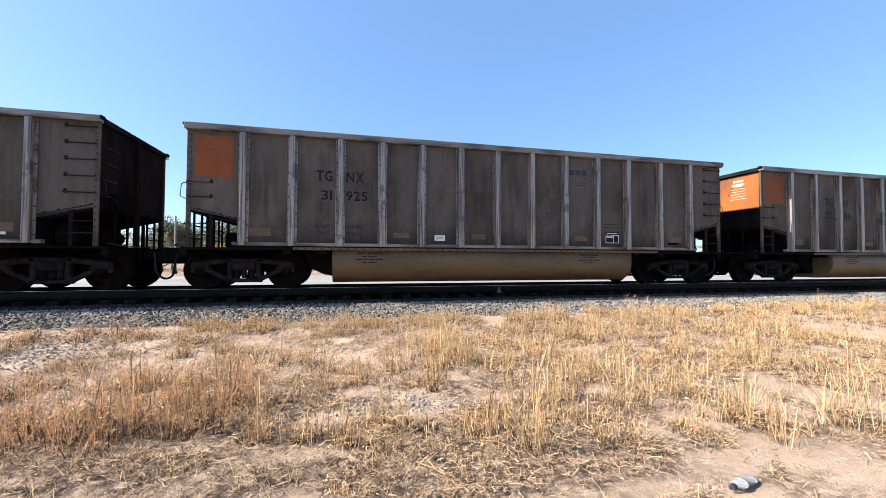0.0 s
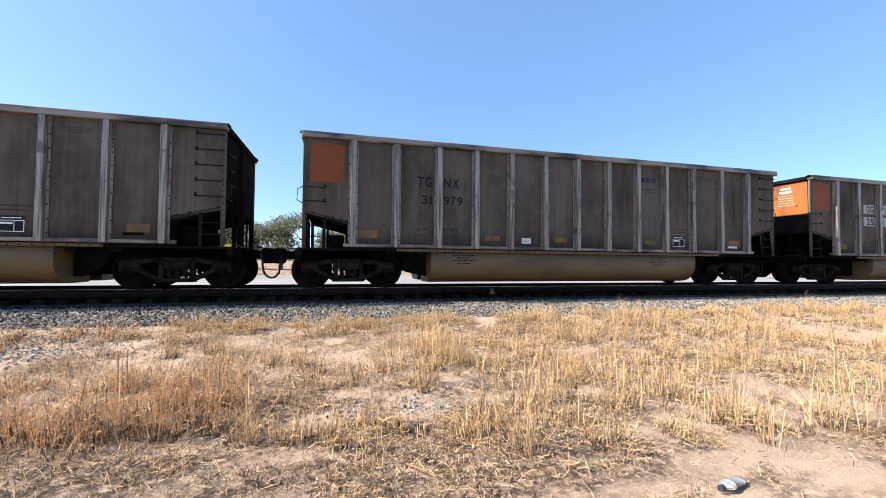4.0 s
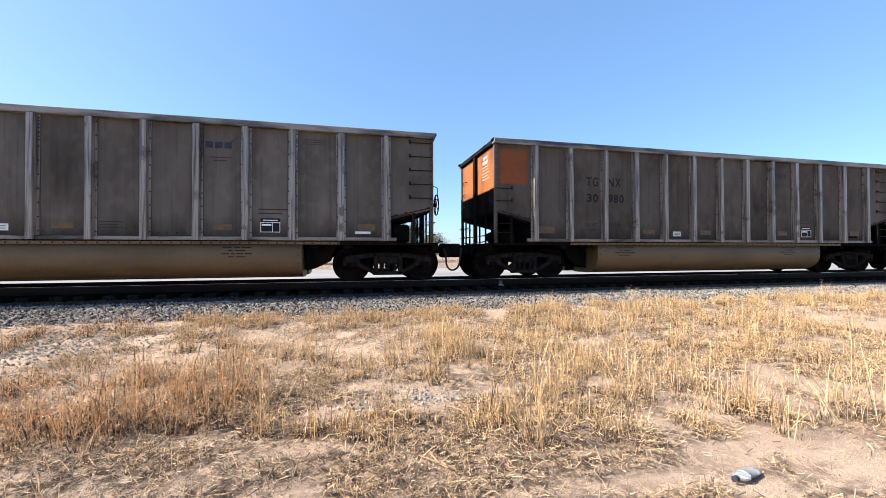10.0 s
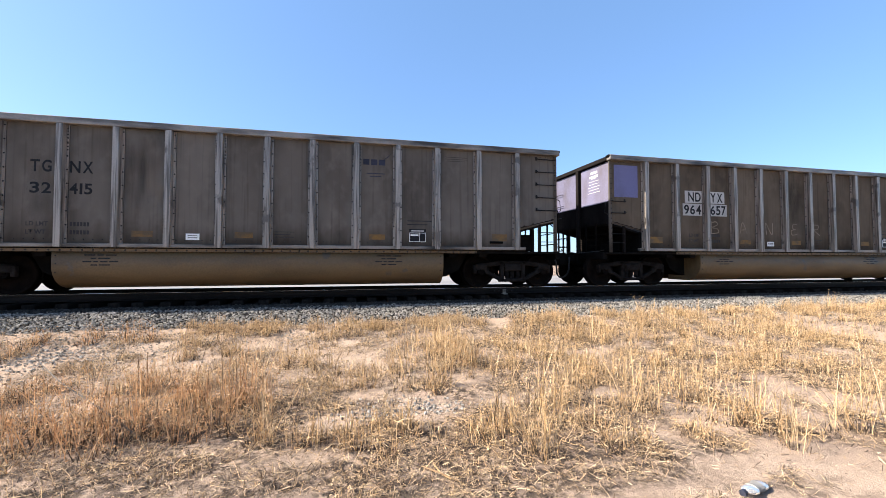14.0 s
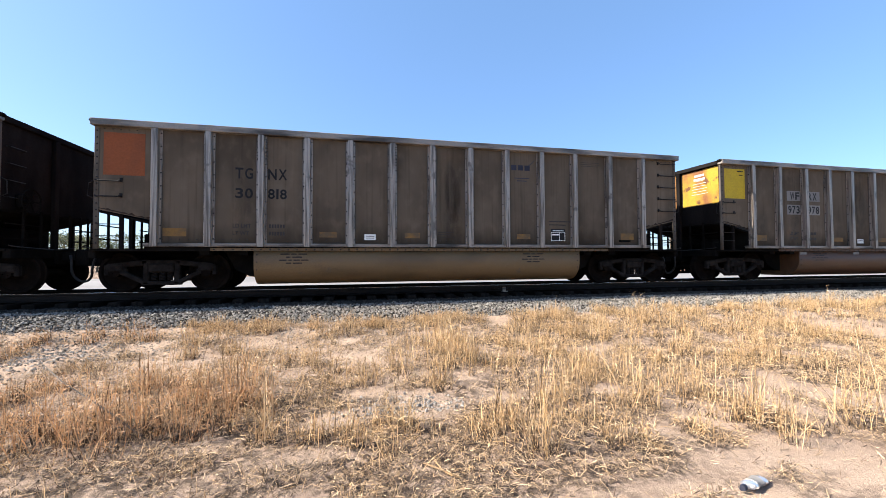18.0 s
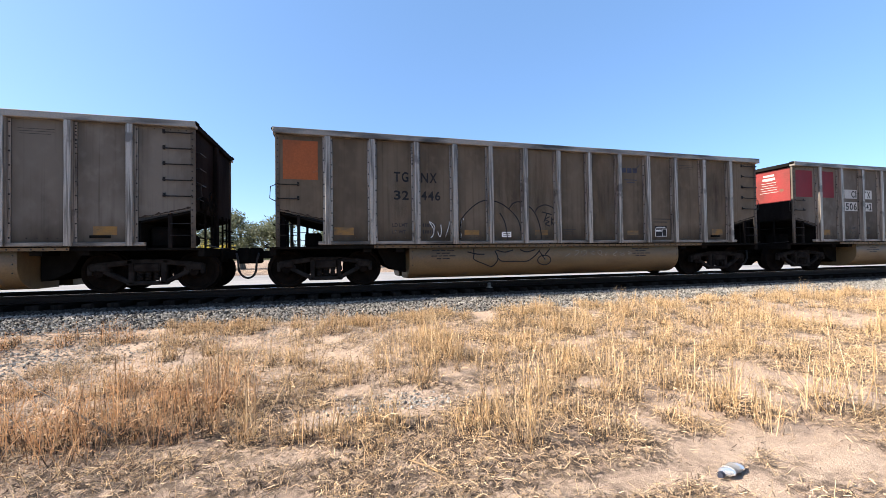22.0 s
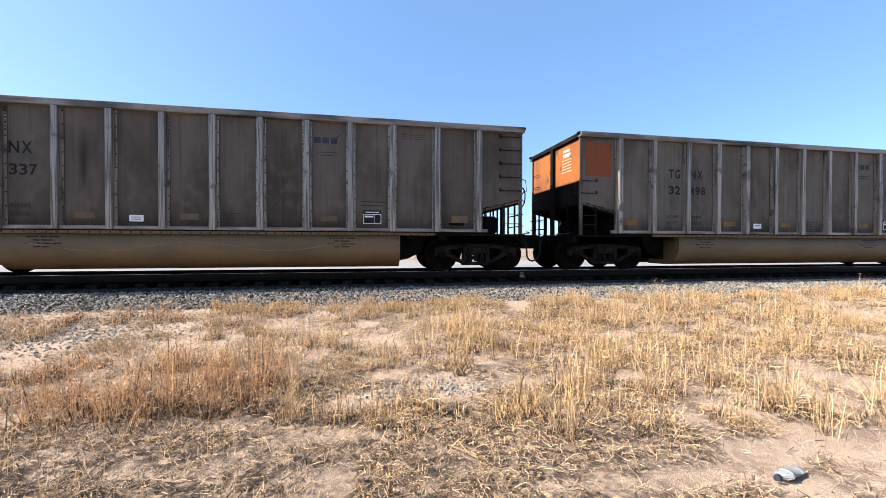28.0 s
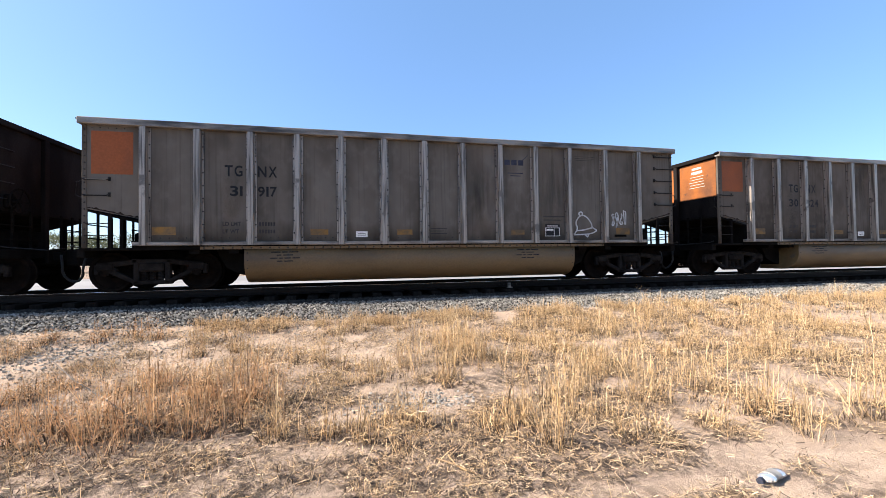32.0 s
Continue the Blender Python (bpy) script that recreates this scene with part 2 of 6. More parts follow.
# end panels, rusting through under the paint
M_PAINT_END = {
    "orange": surf("rusting_orange_end_paint", (0.26, 0.085, 0.022), (0.12, 0.05, 0.025), 0.6, 0.0, (1.4, 1.4, 0.8), 25, 0.42, 0.66, 0.06, 0.01, 0.1, (0.09, 0.045, 0.028), 3.2, 0.62, spec=0.15),
    "yellow": surf("rusting_yellow_end_paint", (0.36, 0.235, 0.03), (0.2, 0.085, 0.035), 0.6, 0.0, (1.4, 1.4, 0.8), 25, 0.42, 0.6, 0.06, 0.01, 0.1, (0.13, 0.06, 0.03), 3.2, 0.6, spec=0.15),
    "red": surf("dusty_red_end_paint", (0.2, 0.03, 0.028), (0.13, 0.03, 0.025), 0.6, 0.0, (1.4, 1.4, 0.8), 25, 0.42, 0.66, 0.06, 0.01, 0.1, (0.12, 0.06, 0.04), 3.2, 0.64, spec=0.15),
    "blue": surf("dusty_slate_end_paint", (0.14, 0.13, 0.19), (0.1, 0.085, 0.1), 0.6, 0.0, (1.4, 1.4, 0.8), 25, 0.42, 0.66, 0.06, 0.01, 0.1, spec=0.15),
}
M_MARK = surf("faded_yellow_decal", (0.2, 0.1, 0.016), (0.1, 0.065, 0.03), 0.7, 0.0, (4, 4, 6), 40, 0.38, 0.62, 0.03, 0.01, 0.15)
M_MARK_NEW = surf("yellow_reflector_decal", (0.42, 0.27, 0.02), (0.24, 0.16, 0.03), 0.6, 0.0, (4, 4, 6), 40, 0.42, 0.7, 0.03)
M_MARK_OLD = surf("worn_orange_decal", (0.16, 0.085, 0.03), (0.09, 0.066, 0.045), 0.7, 0.0, (5, 5, 8), 40, 0.38, 0.6, 0.03, 0.01, 0.1)
M_INK = plain("black_stencil", (0.009, 0.009, 0.01), 0.6)
M_FADED = plain("faded_stencil", (0.036, 0.033, 0.031), 0.6)
M_BLUEINK = plain("navy_stencil", (0.026, 0.028, 0.042), 0.6)
M_DEVICE = plain("washed_navy_device", (0.035, 0.038, 0.06), 0.6)
M_WHITE = surf("white_decal", (0.75, 0.75, 0.72), (0.6, 0.59, 0.56), 0.55, 0.0, (4, 4, 4), 40, 0.5, 0.8, 0.03)
M_PATCH = surf("white_number_patch", (0.42, 0.4, 0.37), (0.33, 0.31, 0.28), 0.6, 0.0, (4, 4, 4), 40, 0.5, 0.8, 0.03)
M_GREYPATCH = surf("grey_number_patch", (0.185, 0.172, 0.155), (0.14, 0.13, 0.117), 0.6, 0.0, (4, 4, 4), 40, 0.5, 0.8, 0.03)
M_SPRAY = {
    "white": plain("white_spray", (0.52, 0.52, 0.51), 0.7), "black": plain("black_spray", (0.012, 0.012, 0.013), 0.7),
    "blue": plain("blue_spray", (0.052, 0.06, 0.083), 0.7), "green": plain("olive_spray", (0.2, 0.24, 0.1), 0.7),
    "tan": plain("tan_spray", (0.23, 0.18, 0.13), 0.7),
}


def soil_material():
    """Pale sand, browner patches, dark drifts of rotted litter crumbs deepened for shade."""
    m = bpy.data.materials.new("sandy_soil")
    m.use_nodes = True
    n, l = m.node_tree.nodes, m.node_tree.links
    b = n["Principled BSDF"]
    b.inputs["Roughness"].default_value, b.inputs["Specular IOR Level"].default_value = 0.95, 0.1
    tc = n.new("ShaderNodeTexCoord")

    def field(scale, detail, lo, hi, rough=0.6):
        t, r = n.new("ShaderNodeTexNoise"), n.new("ShaderNodeMapRange")
        t.inputs["Scale"].default_value, t.inputs["Detail"].default_value, t.inputs["Roughness"].default_value = scale, detail, rough
        r.inputs["From Min"].default_value, r.inputs["From Max"].default_value = lo, hi
        l.new(tc.outputs["Object"], t.inputs["Vector"])
        l.new(t.outputs[0], r.inputs["Value"])
        return r.outputs[0], t.outputs[0]

    def blend(a, c, f):
        x = n.new("ShaderNodeMix")
        x.data_type = "RGBA"
        for key, val in (("A", a), ("B", c)):
            if isinstance(val, tuple):
                x.inputs[key].default_value = (*val, 1)
            else:
                l.new(val, x.inputs[key])
        l.new(f, x.inputs["Factor"])
        return x.outputs["Result"]

    patch, _ = field(0.8, 4, 0.4, 0.62)
    drift, _ = field(1.9, 5, 0.42, 0.56)
    crumb, raw = field(11, 10, 0.45, 0.53, 0.74)
    grit, fine_raw = field(120, 4, 0.35, 0.7)
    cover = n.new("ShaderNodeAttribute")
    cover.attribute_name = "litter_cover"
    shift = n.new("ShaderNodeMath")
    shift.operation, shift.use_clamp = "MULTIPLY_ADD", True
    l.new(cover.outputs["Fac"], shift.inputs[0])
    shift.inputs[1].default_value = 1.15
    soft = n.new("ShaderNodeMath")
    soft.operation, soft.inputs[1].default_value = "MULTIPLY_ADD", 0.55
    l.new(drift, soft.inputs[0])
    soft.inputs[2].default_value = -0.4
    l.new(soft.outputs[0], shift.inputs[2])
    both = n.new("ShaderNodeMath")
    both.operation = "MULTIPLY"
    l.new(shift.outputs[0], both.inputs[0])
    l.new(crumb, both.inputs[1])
    col = blend((0.52, 0.385, 0.285), (0.42, 0.305, 0.222), patch)
    col = blend(col, (0.31, 0.226, 0.168), grit)
    thatch, _ = field(5.5, 6, 0.36, 0.6)
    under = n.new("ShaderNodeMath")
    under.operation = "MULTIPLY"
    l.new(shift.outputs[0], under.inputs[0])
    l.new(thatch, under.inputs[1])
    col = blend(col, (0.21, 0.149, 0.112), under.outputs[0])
    # litter crumbs, the shade between the plants included in their dark
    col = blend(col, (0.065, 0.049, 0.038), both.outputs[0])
    l.new(col, b.inputs["Base Color"])
    add = n.new("ShaderNodeMath")
    add.operation = "ADD"
    l.new(raw, add.inputs[0])
    l.new(fine_raw, add.inputs[1])
    bp = n.new("ShaderNodeBump")
    bp.inputs["Strength"].default_value, bp.inputs["Distance"].default_value = 0.8, 0.03
    l.new(add.outputs[0], bp.inputs["Height"])
    l.new(bp.outputs[0], b.inputs["Normal"])
    return m


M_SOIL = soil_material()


def soot_material():
    """A soft-edged soot stain: dense in its middle, ragged outwards."""
    m = bpy.data.materials.new("soot_stain")
    m.use_nodes = True
    n, l = m.node_tree.nodes, m.node_tree.links
    b = n["Principled BSDF"]
    b.inputs["Base Color"].default_value, b.inputs["Roughness"].default_value = (0.018, 0.016, 0.014, 1), 0.8
    b.inputs["Specular IOR Level"].default_value = 0.1
    tc, mp, gr = n.new("ShaderNodeTexCoord"), n.new("ShaderNodeMapping"), n.new("ShaderNodeTexGradient")
    mp.inputs["Location"].default_value, mp.inputs["Scale"].default_value = (-1, 0, -1), (2, 0.001, 2)
    gr.gradient_type = "SPHERICAL"
    l.new(tc.outputs["Generated"], mp.inputs["Vector"])
    l.new(mp.outputs[0], gr.inputs["Vector"])
    nz, mr, mu = n.new("ShaderNodeTexNoise"), n.new("ShaderNodeMapRange"), n.new("ShaderNodeMath")
    nz.inputs["Scale"].default_value, nz.inputs["Detail"].default_value = 2.5, 6.0
    streak = n.new("ShaderNodeMapping")
    streak.inputs["Scale"].default_value = (2.6, 2.6, 0.3)
    l.new(tc.outputs["Object"], streak.inputs["Vector"])
    l.new(streak.outputs[0], nz.inputs["Vector"])
    mr.inputs["From Min"].default_value, mr.inputs["From Max"].default_value = 0.36, 0.74
    l.new(nz.outputs[0], mr.inputs["Value"])
    mu.operation = "MULTIPLY"
    l.new(mr.outputs[0], mu.inputs[0])
    soft = n.new("ShaderNodeMapRange")
    soft.interpolation_type, soft.inputs["From Max"].default_value, soft.inputs["To Max"].default_value = "SMOOTHSTEP", 1.0, 0.3
    l.new(gr.outputs["Fac"], soft.inputs["Value"])
    l.new(soft.outputs[0], mu.inputs[1])
    tr, mixs = n.new("ShaderNodeBsdfTransparent"), n.new("ShaderNodeMixShader")
    l.new(mu.outputs[0], mixs.inputs[0])
    l.new(tr.outputs[0], mixs.inputs[1])
    l.new(b.outputs[0], mixs.inputs[2])
    l.new(mixs.outputs[0], n["Material Output"].inputs["Surface"])
    return m


M_SOOT = soot_material()
M_ROADDIRT = surf("pale_dirt_road", (0.25, 0.235, 0.225), (0.19, 0.178, 0.17), 0.95, 0.0, (0.2, 0.5, 1), 10, 0.4, 0.65, 0.3)
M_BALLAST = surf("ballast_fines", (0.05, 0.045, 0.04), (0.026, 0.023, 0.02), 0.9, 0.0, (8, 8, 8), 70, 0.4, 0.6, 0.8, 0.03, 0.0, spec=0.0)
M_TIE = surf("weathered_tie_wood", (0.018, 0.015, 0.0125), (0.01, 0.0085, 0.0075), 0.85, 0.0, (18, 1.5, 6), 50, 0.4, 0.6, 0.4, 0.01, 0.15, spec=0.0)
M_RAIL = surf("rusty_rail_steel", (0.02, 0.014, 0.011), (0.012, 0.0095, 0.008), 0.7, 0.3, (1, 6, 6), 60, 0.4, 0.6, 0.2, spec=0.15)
M_RAILTOP = plain("polished_railhead", (0.55, 0.55, 0.56), 0.22, 0.95)


def island(name, cols, rough=0.8, trans=0.0):
    """A colour for each loose piece, out of a ramp."""
    m = bpy.data.materials.new(name)
    m.use_nodes = True
    n, l = m.node_tree.nodes, m.node_tree.links
    b = n["Principled BSDF"]
    b.inputs["Roughness"].default_value, b.inputs["Specular IOR Level"].default_value = rough, 0.15
    geo, ramp = n.new("ShaderNodeNewGeometry"), n.new("ShaderNodeValToRGB")
    el = ramp.color_ramp.elements
    while len(el) < len(cols):
        el.new(0.5)
    for i, c in enumerate(cols):
        el[i].position, el[i].color = i / (len(cols) - 1), (*c, 1)
    l.new(geo.outputs["Random Per Island"], ramp.inputs[0])
    tc, nz, mr, sc = n.new("ShaderNodeTexCoord"), n.new("ShaderNodeTexNoise"), n.new("ShaderNodeMapRange"), n.new("ShaderNodeVectorMath")
    nz.inputs["Scale"].default_value = 30
    l.new(tc.outputs["Object"], nz.inputs["Vector"])
    mr.inputs["To Min"].default_value, mr.inputs["To Max"].default_value = 0.7, 1.3
    l.new(nz.outputs[0], mr.inputs["Value"])
    sc.operation = "SCALE"
    l.new(ramp.outputs[0], sc.inputs[0])
    l.new(mr.outputs[0], sc.inputs["Scale"])
    l.new(sc.outputs[0], b.inputs["Base Color"])
    if trans:
        tr, mixs = n.new("ShaderNodeBsdfTranslucent"), n.new("ShaderNodeMixShader")
        l.new(sc.outputs[0], tr.inputs["Color"])
        mixs.inputs[0].default_value = trans
        l.new(b.outputs[0], mixs.inputs[1])
        l.new(tr.outputs[0], mixs.inputs[2])
        l.new(mixs.outputs[0], n["Material Output"].inputs["Surface"])
    return m


M_STONE = island("crushed_stone", [(0.075, 0.068, 0.06), (0.17, 0.155, 0.138), (0.25, 0.228, 0.2), (0.37, 0.335, 0.29), (0.14, 0.12, 0.1)], 0.85)
# same stone, with the shade under the cars put into its colour
M_STONE_SHADE = island("shade_dark_stone", [(0.014, 0.0125, 0.011), (0.03, 0.026, 0.022), (0.045, 0.039, 0.033), (0.07, 0.06, 0.05)], 0.9)
M_STRAW = island("pale_straw", [(0.53, 0.34, 0.17), (0.66, 0.455, 0.26), (0.2, 0.122, 0.063), (0.72, 0.53, 0.32), (0.09, 0.058, 0.036), (0.47, 0.295, 0.14), (0.61, 0.4, 0.2)], 0.6, 0.14)
M_WEED = island("rusty_dry_weed", [(0.54, 0.3, 0.145), (0.66, 0.41, 0.215), (0.09, 0.053, 0.033), (0.74, 0.51, 0.3), (0.055, 0.035, 0.023), (0.42, 0.22, 0.105), (0.62, 0.35, 0.17), (0.48, 0.275, 0.135)], 0.7, 0.18)
M_LITTER = island("brown_plant_litter", [(0.16, 0.108, 0.073), (0.065, 0.046, 0.034), (0.4, 0.275, 0.165), (0.05, 0.036, 0.027), (0.58, 0.42, 0.26), (0.105, 0.073, 0.052)], 0.9)
M_TWIG = island("dead_twigs", [(0.5, 0.345, 0.2), (0.08, 0.055, 0.038), (0.24, 0.155, 0.095), (0.6, 0.435, 0.265), (0.045, 0.032, 0.024), (0.17, 0.11, 0.07), (0.06, 0.042, 0.031), (0.3, 0.2, 0.12)], 0.75)
# dead grass, its near-black tones also painting the shade at tuft feet
M_CROWN = island("shade_dark_crown", [(0.04, 0.028, 0.019), (0.075, 0.05, 0.032), (0.022, 0.016, 0.012), (0.12, 0.08, 0.05), (0.03, 0.022, 0.016)], 0.85)
M_LEAF = island("dusty_green_leaf", [(0.085, 0.1, 0.052), (0.12, 0.13, 0.075), (0.17, 0.175, 0.115), (0.065, 0.08, 0.042), (0.22, 0.22, 0.16)], 0.75, 0.35)
M_LEAF_YELLOW = island("yellow_leaf", [(0.5, 0.36, 0.04), (0.6, 0.45, 0.06), (0.3, 0.27, 0.06)], 0.75, 0.35)
M_BARK = surf("grey_bark", (0.16, 0.13, 0.105), (0.09, 0.075, 0.06), 0.9, 0.0, (6, 6, 1), 30, 0.4, 0.6, 0.5, 0.02)


# ---- mesh helpers ----
def part(name, bm, material, parent=None, label="", smooth=False):
    """Links a bmesh as one mesh object under a thing or a part."""
    me = bpy.data.meshes.new(name)
    bm.to_mesh(me)
    bm.free()
    me.materials.append(material)
    if smooth:
        me.polygons.foreach_set("use_smooth", [True] * len(me.polygons))
    ob = new(name, me)
    ob.parent = parent
    return tagged(ob, label) if label else ob


def share(name, source, parent, at, label=""):
    """Another object on the mesh of source."""
    ob = new(name, source.data)
    ob.parent, ob.location = parent, at
    return tagged(ob, label) if label else ob


def box(bm, x0, x1, y0, y1, z0, z1, bev=0.0):
    r = bmesh.ops.create_cube(bm, size=1, matrix=Matrix.Translation(((x0 + x1) / 2, (y0 + y1) / 2, (z0 + z1) / 2)) @ Matrix.Diagonal((x1 - x0, y1 - y0, z1 - z0, 1)))
    if bev:
        es = list({e for v in r["verts"] for e in v.link_edges})
        bmesh.ops.bevel(bm, geom=es, offset=bev, segments=1, affect="EDGES", profile=0.5)
    return bm


def beam(bm, a, b, w, h, bev=0.0):
    """A bar of width w (across) and height h from a to b."""
    a, b = Vector(a), Vector(b)
    d = b - a
    q = d.to_track_quat("X", "Z").to_matrix().to_4x4()
    r = bmesh.ops.create_cube(bm, size=1, matrix=Matrix.Translation((a + b) / 2) @ q @ Matrix.Diagonal((d.length, w, h, 1)))
    if bev:
        es = list({e for v in r["verts"] for e in v.link_edges})
        bmesh.ops.bevel(bm, geom=es, offset=bev, segments=1, affect="EDGES", profile=0.5)
    return bm


def tube(bm, pts, r, n=6):
    """A round rod through the points, capped."""
    pts = [Vector(p) for p in pts]
    rings = []
    for i, p in enumerate(pts):
        d = (pts[min(i + 1, len(pts) - 1)] - pts[max(i - 1, 0)]).normalized()
        side = d.cross(Vector((0.31, 0.21, 0.93)))
        side = side.normalized() if side.length > 1e-3 else Vector((1, 0, 0))
        up = side.cross(d)
        rr = r[i] if isinstance(r, (list, tuple)) else r
        rings.append([bm.verts.new(p + rr * (math.cos(2 * math.pi * k / n) * side + math.sin(2 * math.pi * k / n) * up)) for k in range(n)])
    for a, b in zip(rings, rings[1:]):
        for k in range(n):
            bm.faces.new((a[k], a[(k + 1) % n], b[(k + 1) % n], b[k]))
    bm.faces.new(rings[0][::-1])
    bm.faces.new(rings[-1])
    return bm


def cyl(bm, centre, axis, r, depth, n=16, r2=None):
    q = Vector(axis).to_track_quat("Z", "Y").to_matrix().to_4x4()
    bmesh.ops.create_cone(bm, cap_ends=True, segments=n, radius1=r, radius2=r if r2 is None else r2, depth=depth, matrix=Matrix.Translation(centre) @ q)
    return bm


def lathe(bm, prof, centre, n=28):
    """Turns (radius, y) pairs about the y axis."""
    cx, cy, cz = centre
    rings = [[bm.verts.new((cx + r * math.cos(2 * math.pi * k / n), cy + y, cz + r * math.sin(2 * math.pi * k / n))) for k in range(n)] for r, y in prof]
    for a, b in zip(rings, rings[1:]):
        for k in range(n):
            bm.faces.new((a[k], b[k], b[(k + 1) % n], a[(k + 1) % n]))
    return bm


def extrude(bm, prof, x0, x1, axis="x"):
    """A closed profile in (y, z) drawn out along x, or in (x, z) along y."""
    def at(u, v, w):
        return (w, u, v) if axis == "x" else (u, w, v)
    a = [bm.verts.new(at(u, v, x0)) for u, v in prof]
    b = [bm.verts.new(at(u, v, x1)) for u, v in prof]
    k = len(prof)
    new_faces = [bm.faces.new((a[i], a[(i + 1) % k], b[(i + 1) % k], b[i])) for i in range(k)]
    new_faces += [bm.faces.new(a[::-1]), bm.faces.new(b)]
    bmesh.ops.recalc_face_normals(bm, faces=new_faces)
    # caps keep their own corners, so that smooth sides stay smooth to the end
    bmesh.ops.split(bm, geom=new_faces[-2:])
    return bm


def empty(name, m=None):
    ob = new(name)
    ob.empty_display_size = 0.5
    if m is not None:
        ob.matrix_basis = m
    return ob


def soup(name, verts, faces, material, parent=None, smooth=False):
    """One mesh from arrays of corners and equal-sided faces."""
    me = bpy.data.meshes.new(name)
    verts, faces = np.asarray(verts, "f4").reshape(-1, 3), np.asarray(faces, "i4")
    k = faces.shape[1]
    me.vertices.add(len(verts))
    me.vertices.foreach_set("co", verts.ravel())
    me.loops.add(faces.size)
    me.loops.foreach_set("vertex_index", faces.ravel())
    me.polygons.add(len(faces))
    me.polygons.foreach_set("loop_start", np.arange(0, faces.size, k, dtype="i4"))
    me.polygons.foreach_set("use_smooth", np.full(len(faces), smooth))
    me.update(calc_edges=True)
    me.validate()
    me.materials.append(material)
    ob = new(name, me)
    ob.parent = parent
    return ob


letters = {}


def lettering(name, text, material, parent, x0, x1, z0, z1, y, turn=0, label=""):
    """Text fitted into x0..x1, z0..z1 on a side that faces the viewer's verge (turn 0) or the car's leading end (turn -90)."""
    if text not in letters:
        cu = bpy.data.curves.new("text", "FONT")
        cu.body = text
        cu.offset = 0.022
        ob = new("text", cu)
        bpy.context.view_layer.update()
        me = bpy.data.meshes.new_from_object(ob.evaluated_get(bpy.context.evaluated_depsgraph_get()))
        bpy.data.objects.remove(ob)
        co = np.array([v.co for v in me.vertices])
        lo, hi = co.min(0), co.max(0)
        co = (co - lo) / np.maximum(hi - lo, 1e-6)
        me.vertices.foreach_set("co", co.astype("f4").ravel())
        letters[text] = me
    me = letters[text].copy()
    me.name = name
    me.transform(Matrix.Diagonal((x1 - x0, z1 - z0, 1, 1)))
    me.materials.clear()
    me.materials.append(material)
    ob = new(name, me)
    ob.parent = parent
    ob.matrix_basis = pose(x0, y, z0, 90, 0, 0) if not turn else pose(y, x0, z0, 90, 0, turn)
    return tagged(ob, label) if label else ob


# ---- ground, road, track ----
RAIL_Y = 11.27          # track centre line
PITCH, GAP = 16.17, 1.55


def rise(x, y):
    """Height of the ground."""
    base = -0.80 + 0.1 * min(max((y - 4.5) / 3.5, 0), 1)
    base += 0.11 * min(max((y - 7.3) / 1.4, 0), 1) * min(max((13 - y) / 3, 0), 1)
    base += 0.25 * min(max((y - 15) / 10, 0), 1)
    near = max(0.0, 1 - max(abs(x - 5) - 14, 0) / 10) * max(0.0, 1 - max(y - 8.6, 0) / 0.8) * max(0.0, 1 - max(-1 - y, 0) / 4)
    bumps = 0.03 * noise.noise((x * 0.7, y * 0.7, 0)) + 0.025 * noise.noise((x * 2.3, y * 2.3, 4)) + 0.02 * noise.noise((x * 6, y * 6, 9))
    return base + near * bumps


# bare spots: x, y, half width, half depth
BARE = ((-0.06, 3.92, 0.32, 0.2), (0.78, 4.17, 0.33, 0.37), (3.28, 3.26, 0.28, 0.38), (3.65, 2.26, 0.47, 0.5), (5.2, 3.32, 0.37, 0.65), (10.55, 6.52, 1.1, 1.25), (-1.6, 3.0, 0.25, 0.07), (2.02, 2.27, 0.34, 0.14), (2.9, 2.44, 0.34, 0.16), (-4.36, 6.72, 0.4, 1.28), (-4.0, 9.15, 1.72, 0.91))


def bare(x, y):
    """0 on a bare spot, 1 away from it."""
    k = 1.0
    wob = 0.35 * noise.noise((x * 2.1, y * 2.1, 3.0)) + 0.2 * noise.noise((x * 6, y * 6, 3.0))
    for a, b, c, d in BARE:
        k = min(k, max(0.0, (math.hypot((x - a) / c, (y - b) / d) + wob - 0.75) / 0.5))
    return min(k, 1.0)


def patchy(x, y):
    near_left = 0.16 * min(max((4.0 - y) / 0.6, 0), 1) * min(max((2.4 - x) / 1.2, 0), 1)
    return (0.6 + near_left + 0.25 * noise.noise((x * 0.55, y * 0.75, 2.0)) + 0.6 * noise.noise((x * 1.7, y * 2.3, 7.0))) * bare(x, y) * min(1.0, 1.25 - 0.09 * max(x - 2.5, 0) * max(0, (4.2 - y) / 2))


xs = np.concatenate([-np.geomspace(2600, 11, 22), np.arange(-10, 22.01, 0.16), np.geomspace(23, 2600, 22)])
ys = np.concatenate([-np.geomspace(2600, 3, 18), np.arange(-2, 9.6, 0.13), np.arange(10.2, 30, 2.5), np.geomspace(32, 2600, 22)])
gv = [(x, y, rise(x, y)) for y in ys for x in xs]
w = len(xs)
gf = [(j * w + i, j * w + i + 1, (j + 1) * w + i + 1, (j + 1) * w + i) for j in range(len(ys) - 1) for i in range(w - 1)]
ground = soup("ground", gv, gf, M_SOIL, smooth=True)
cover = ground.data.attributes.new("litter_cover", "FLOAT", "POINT")
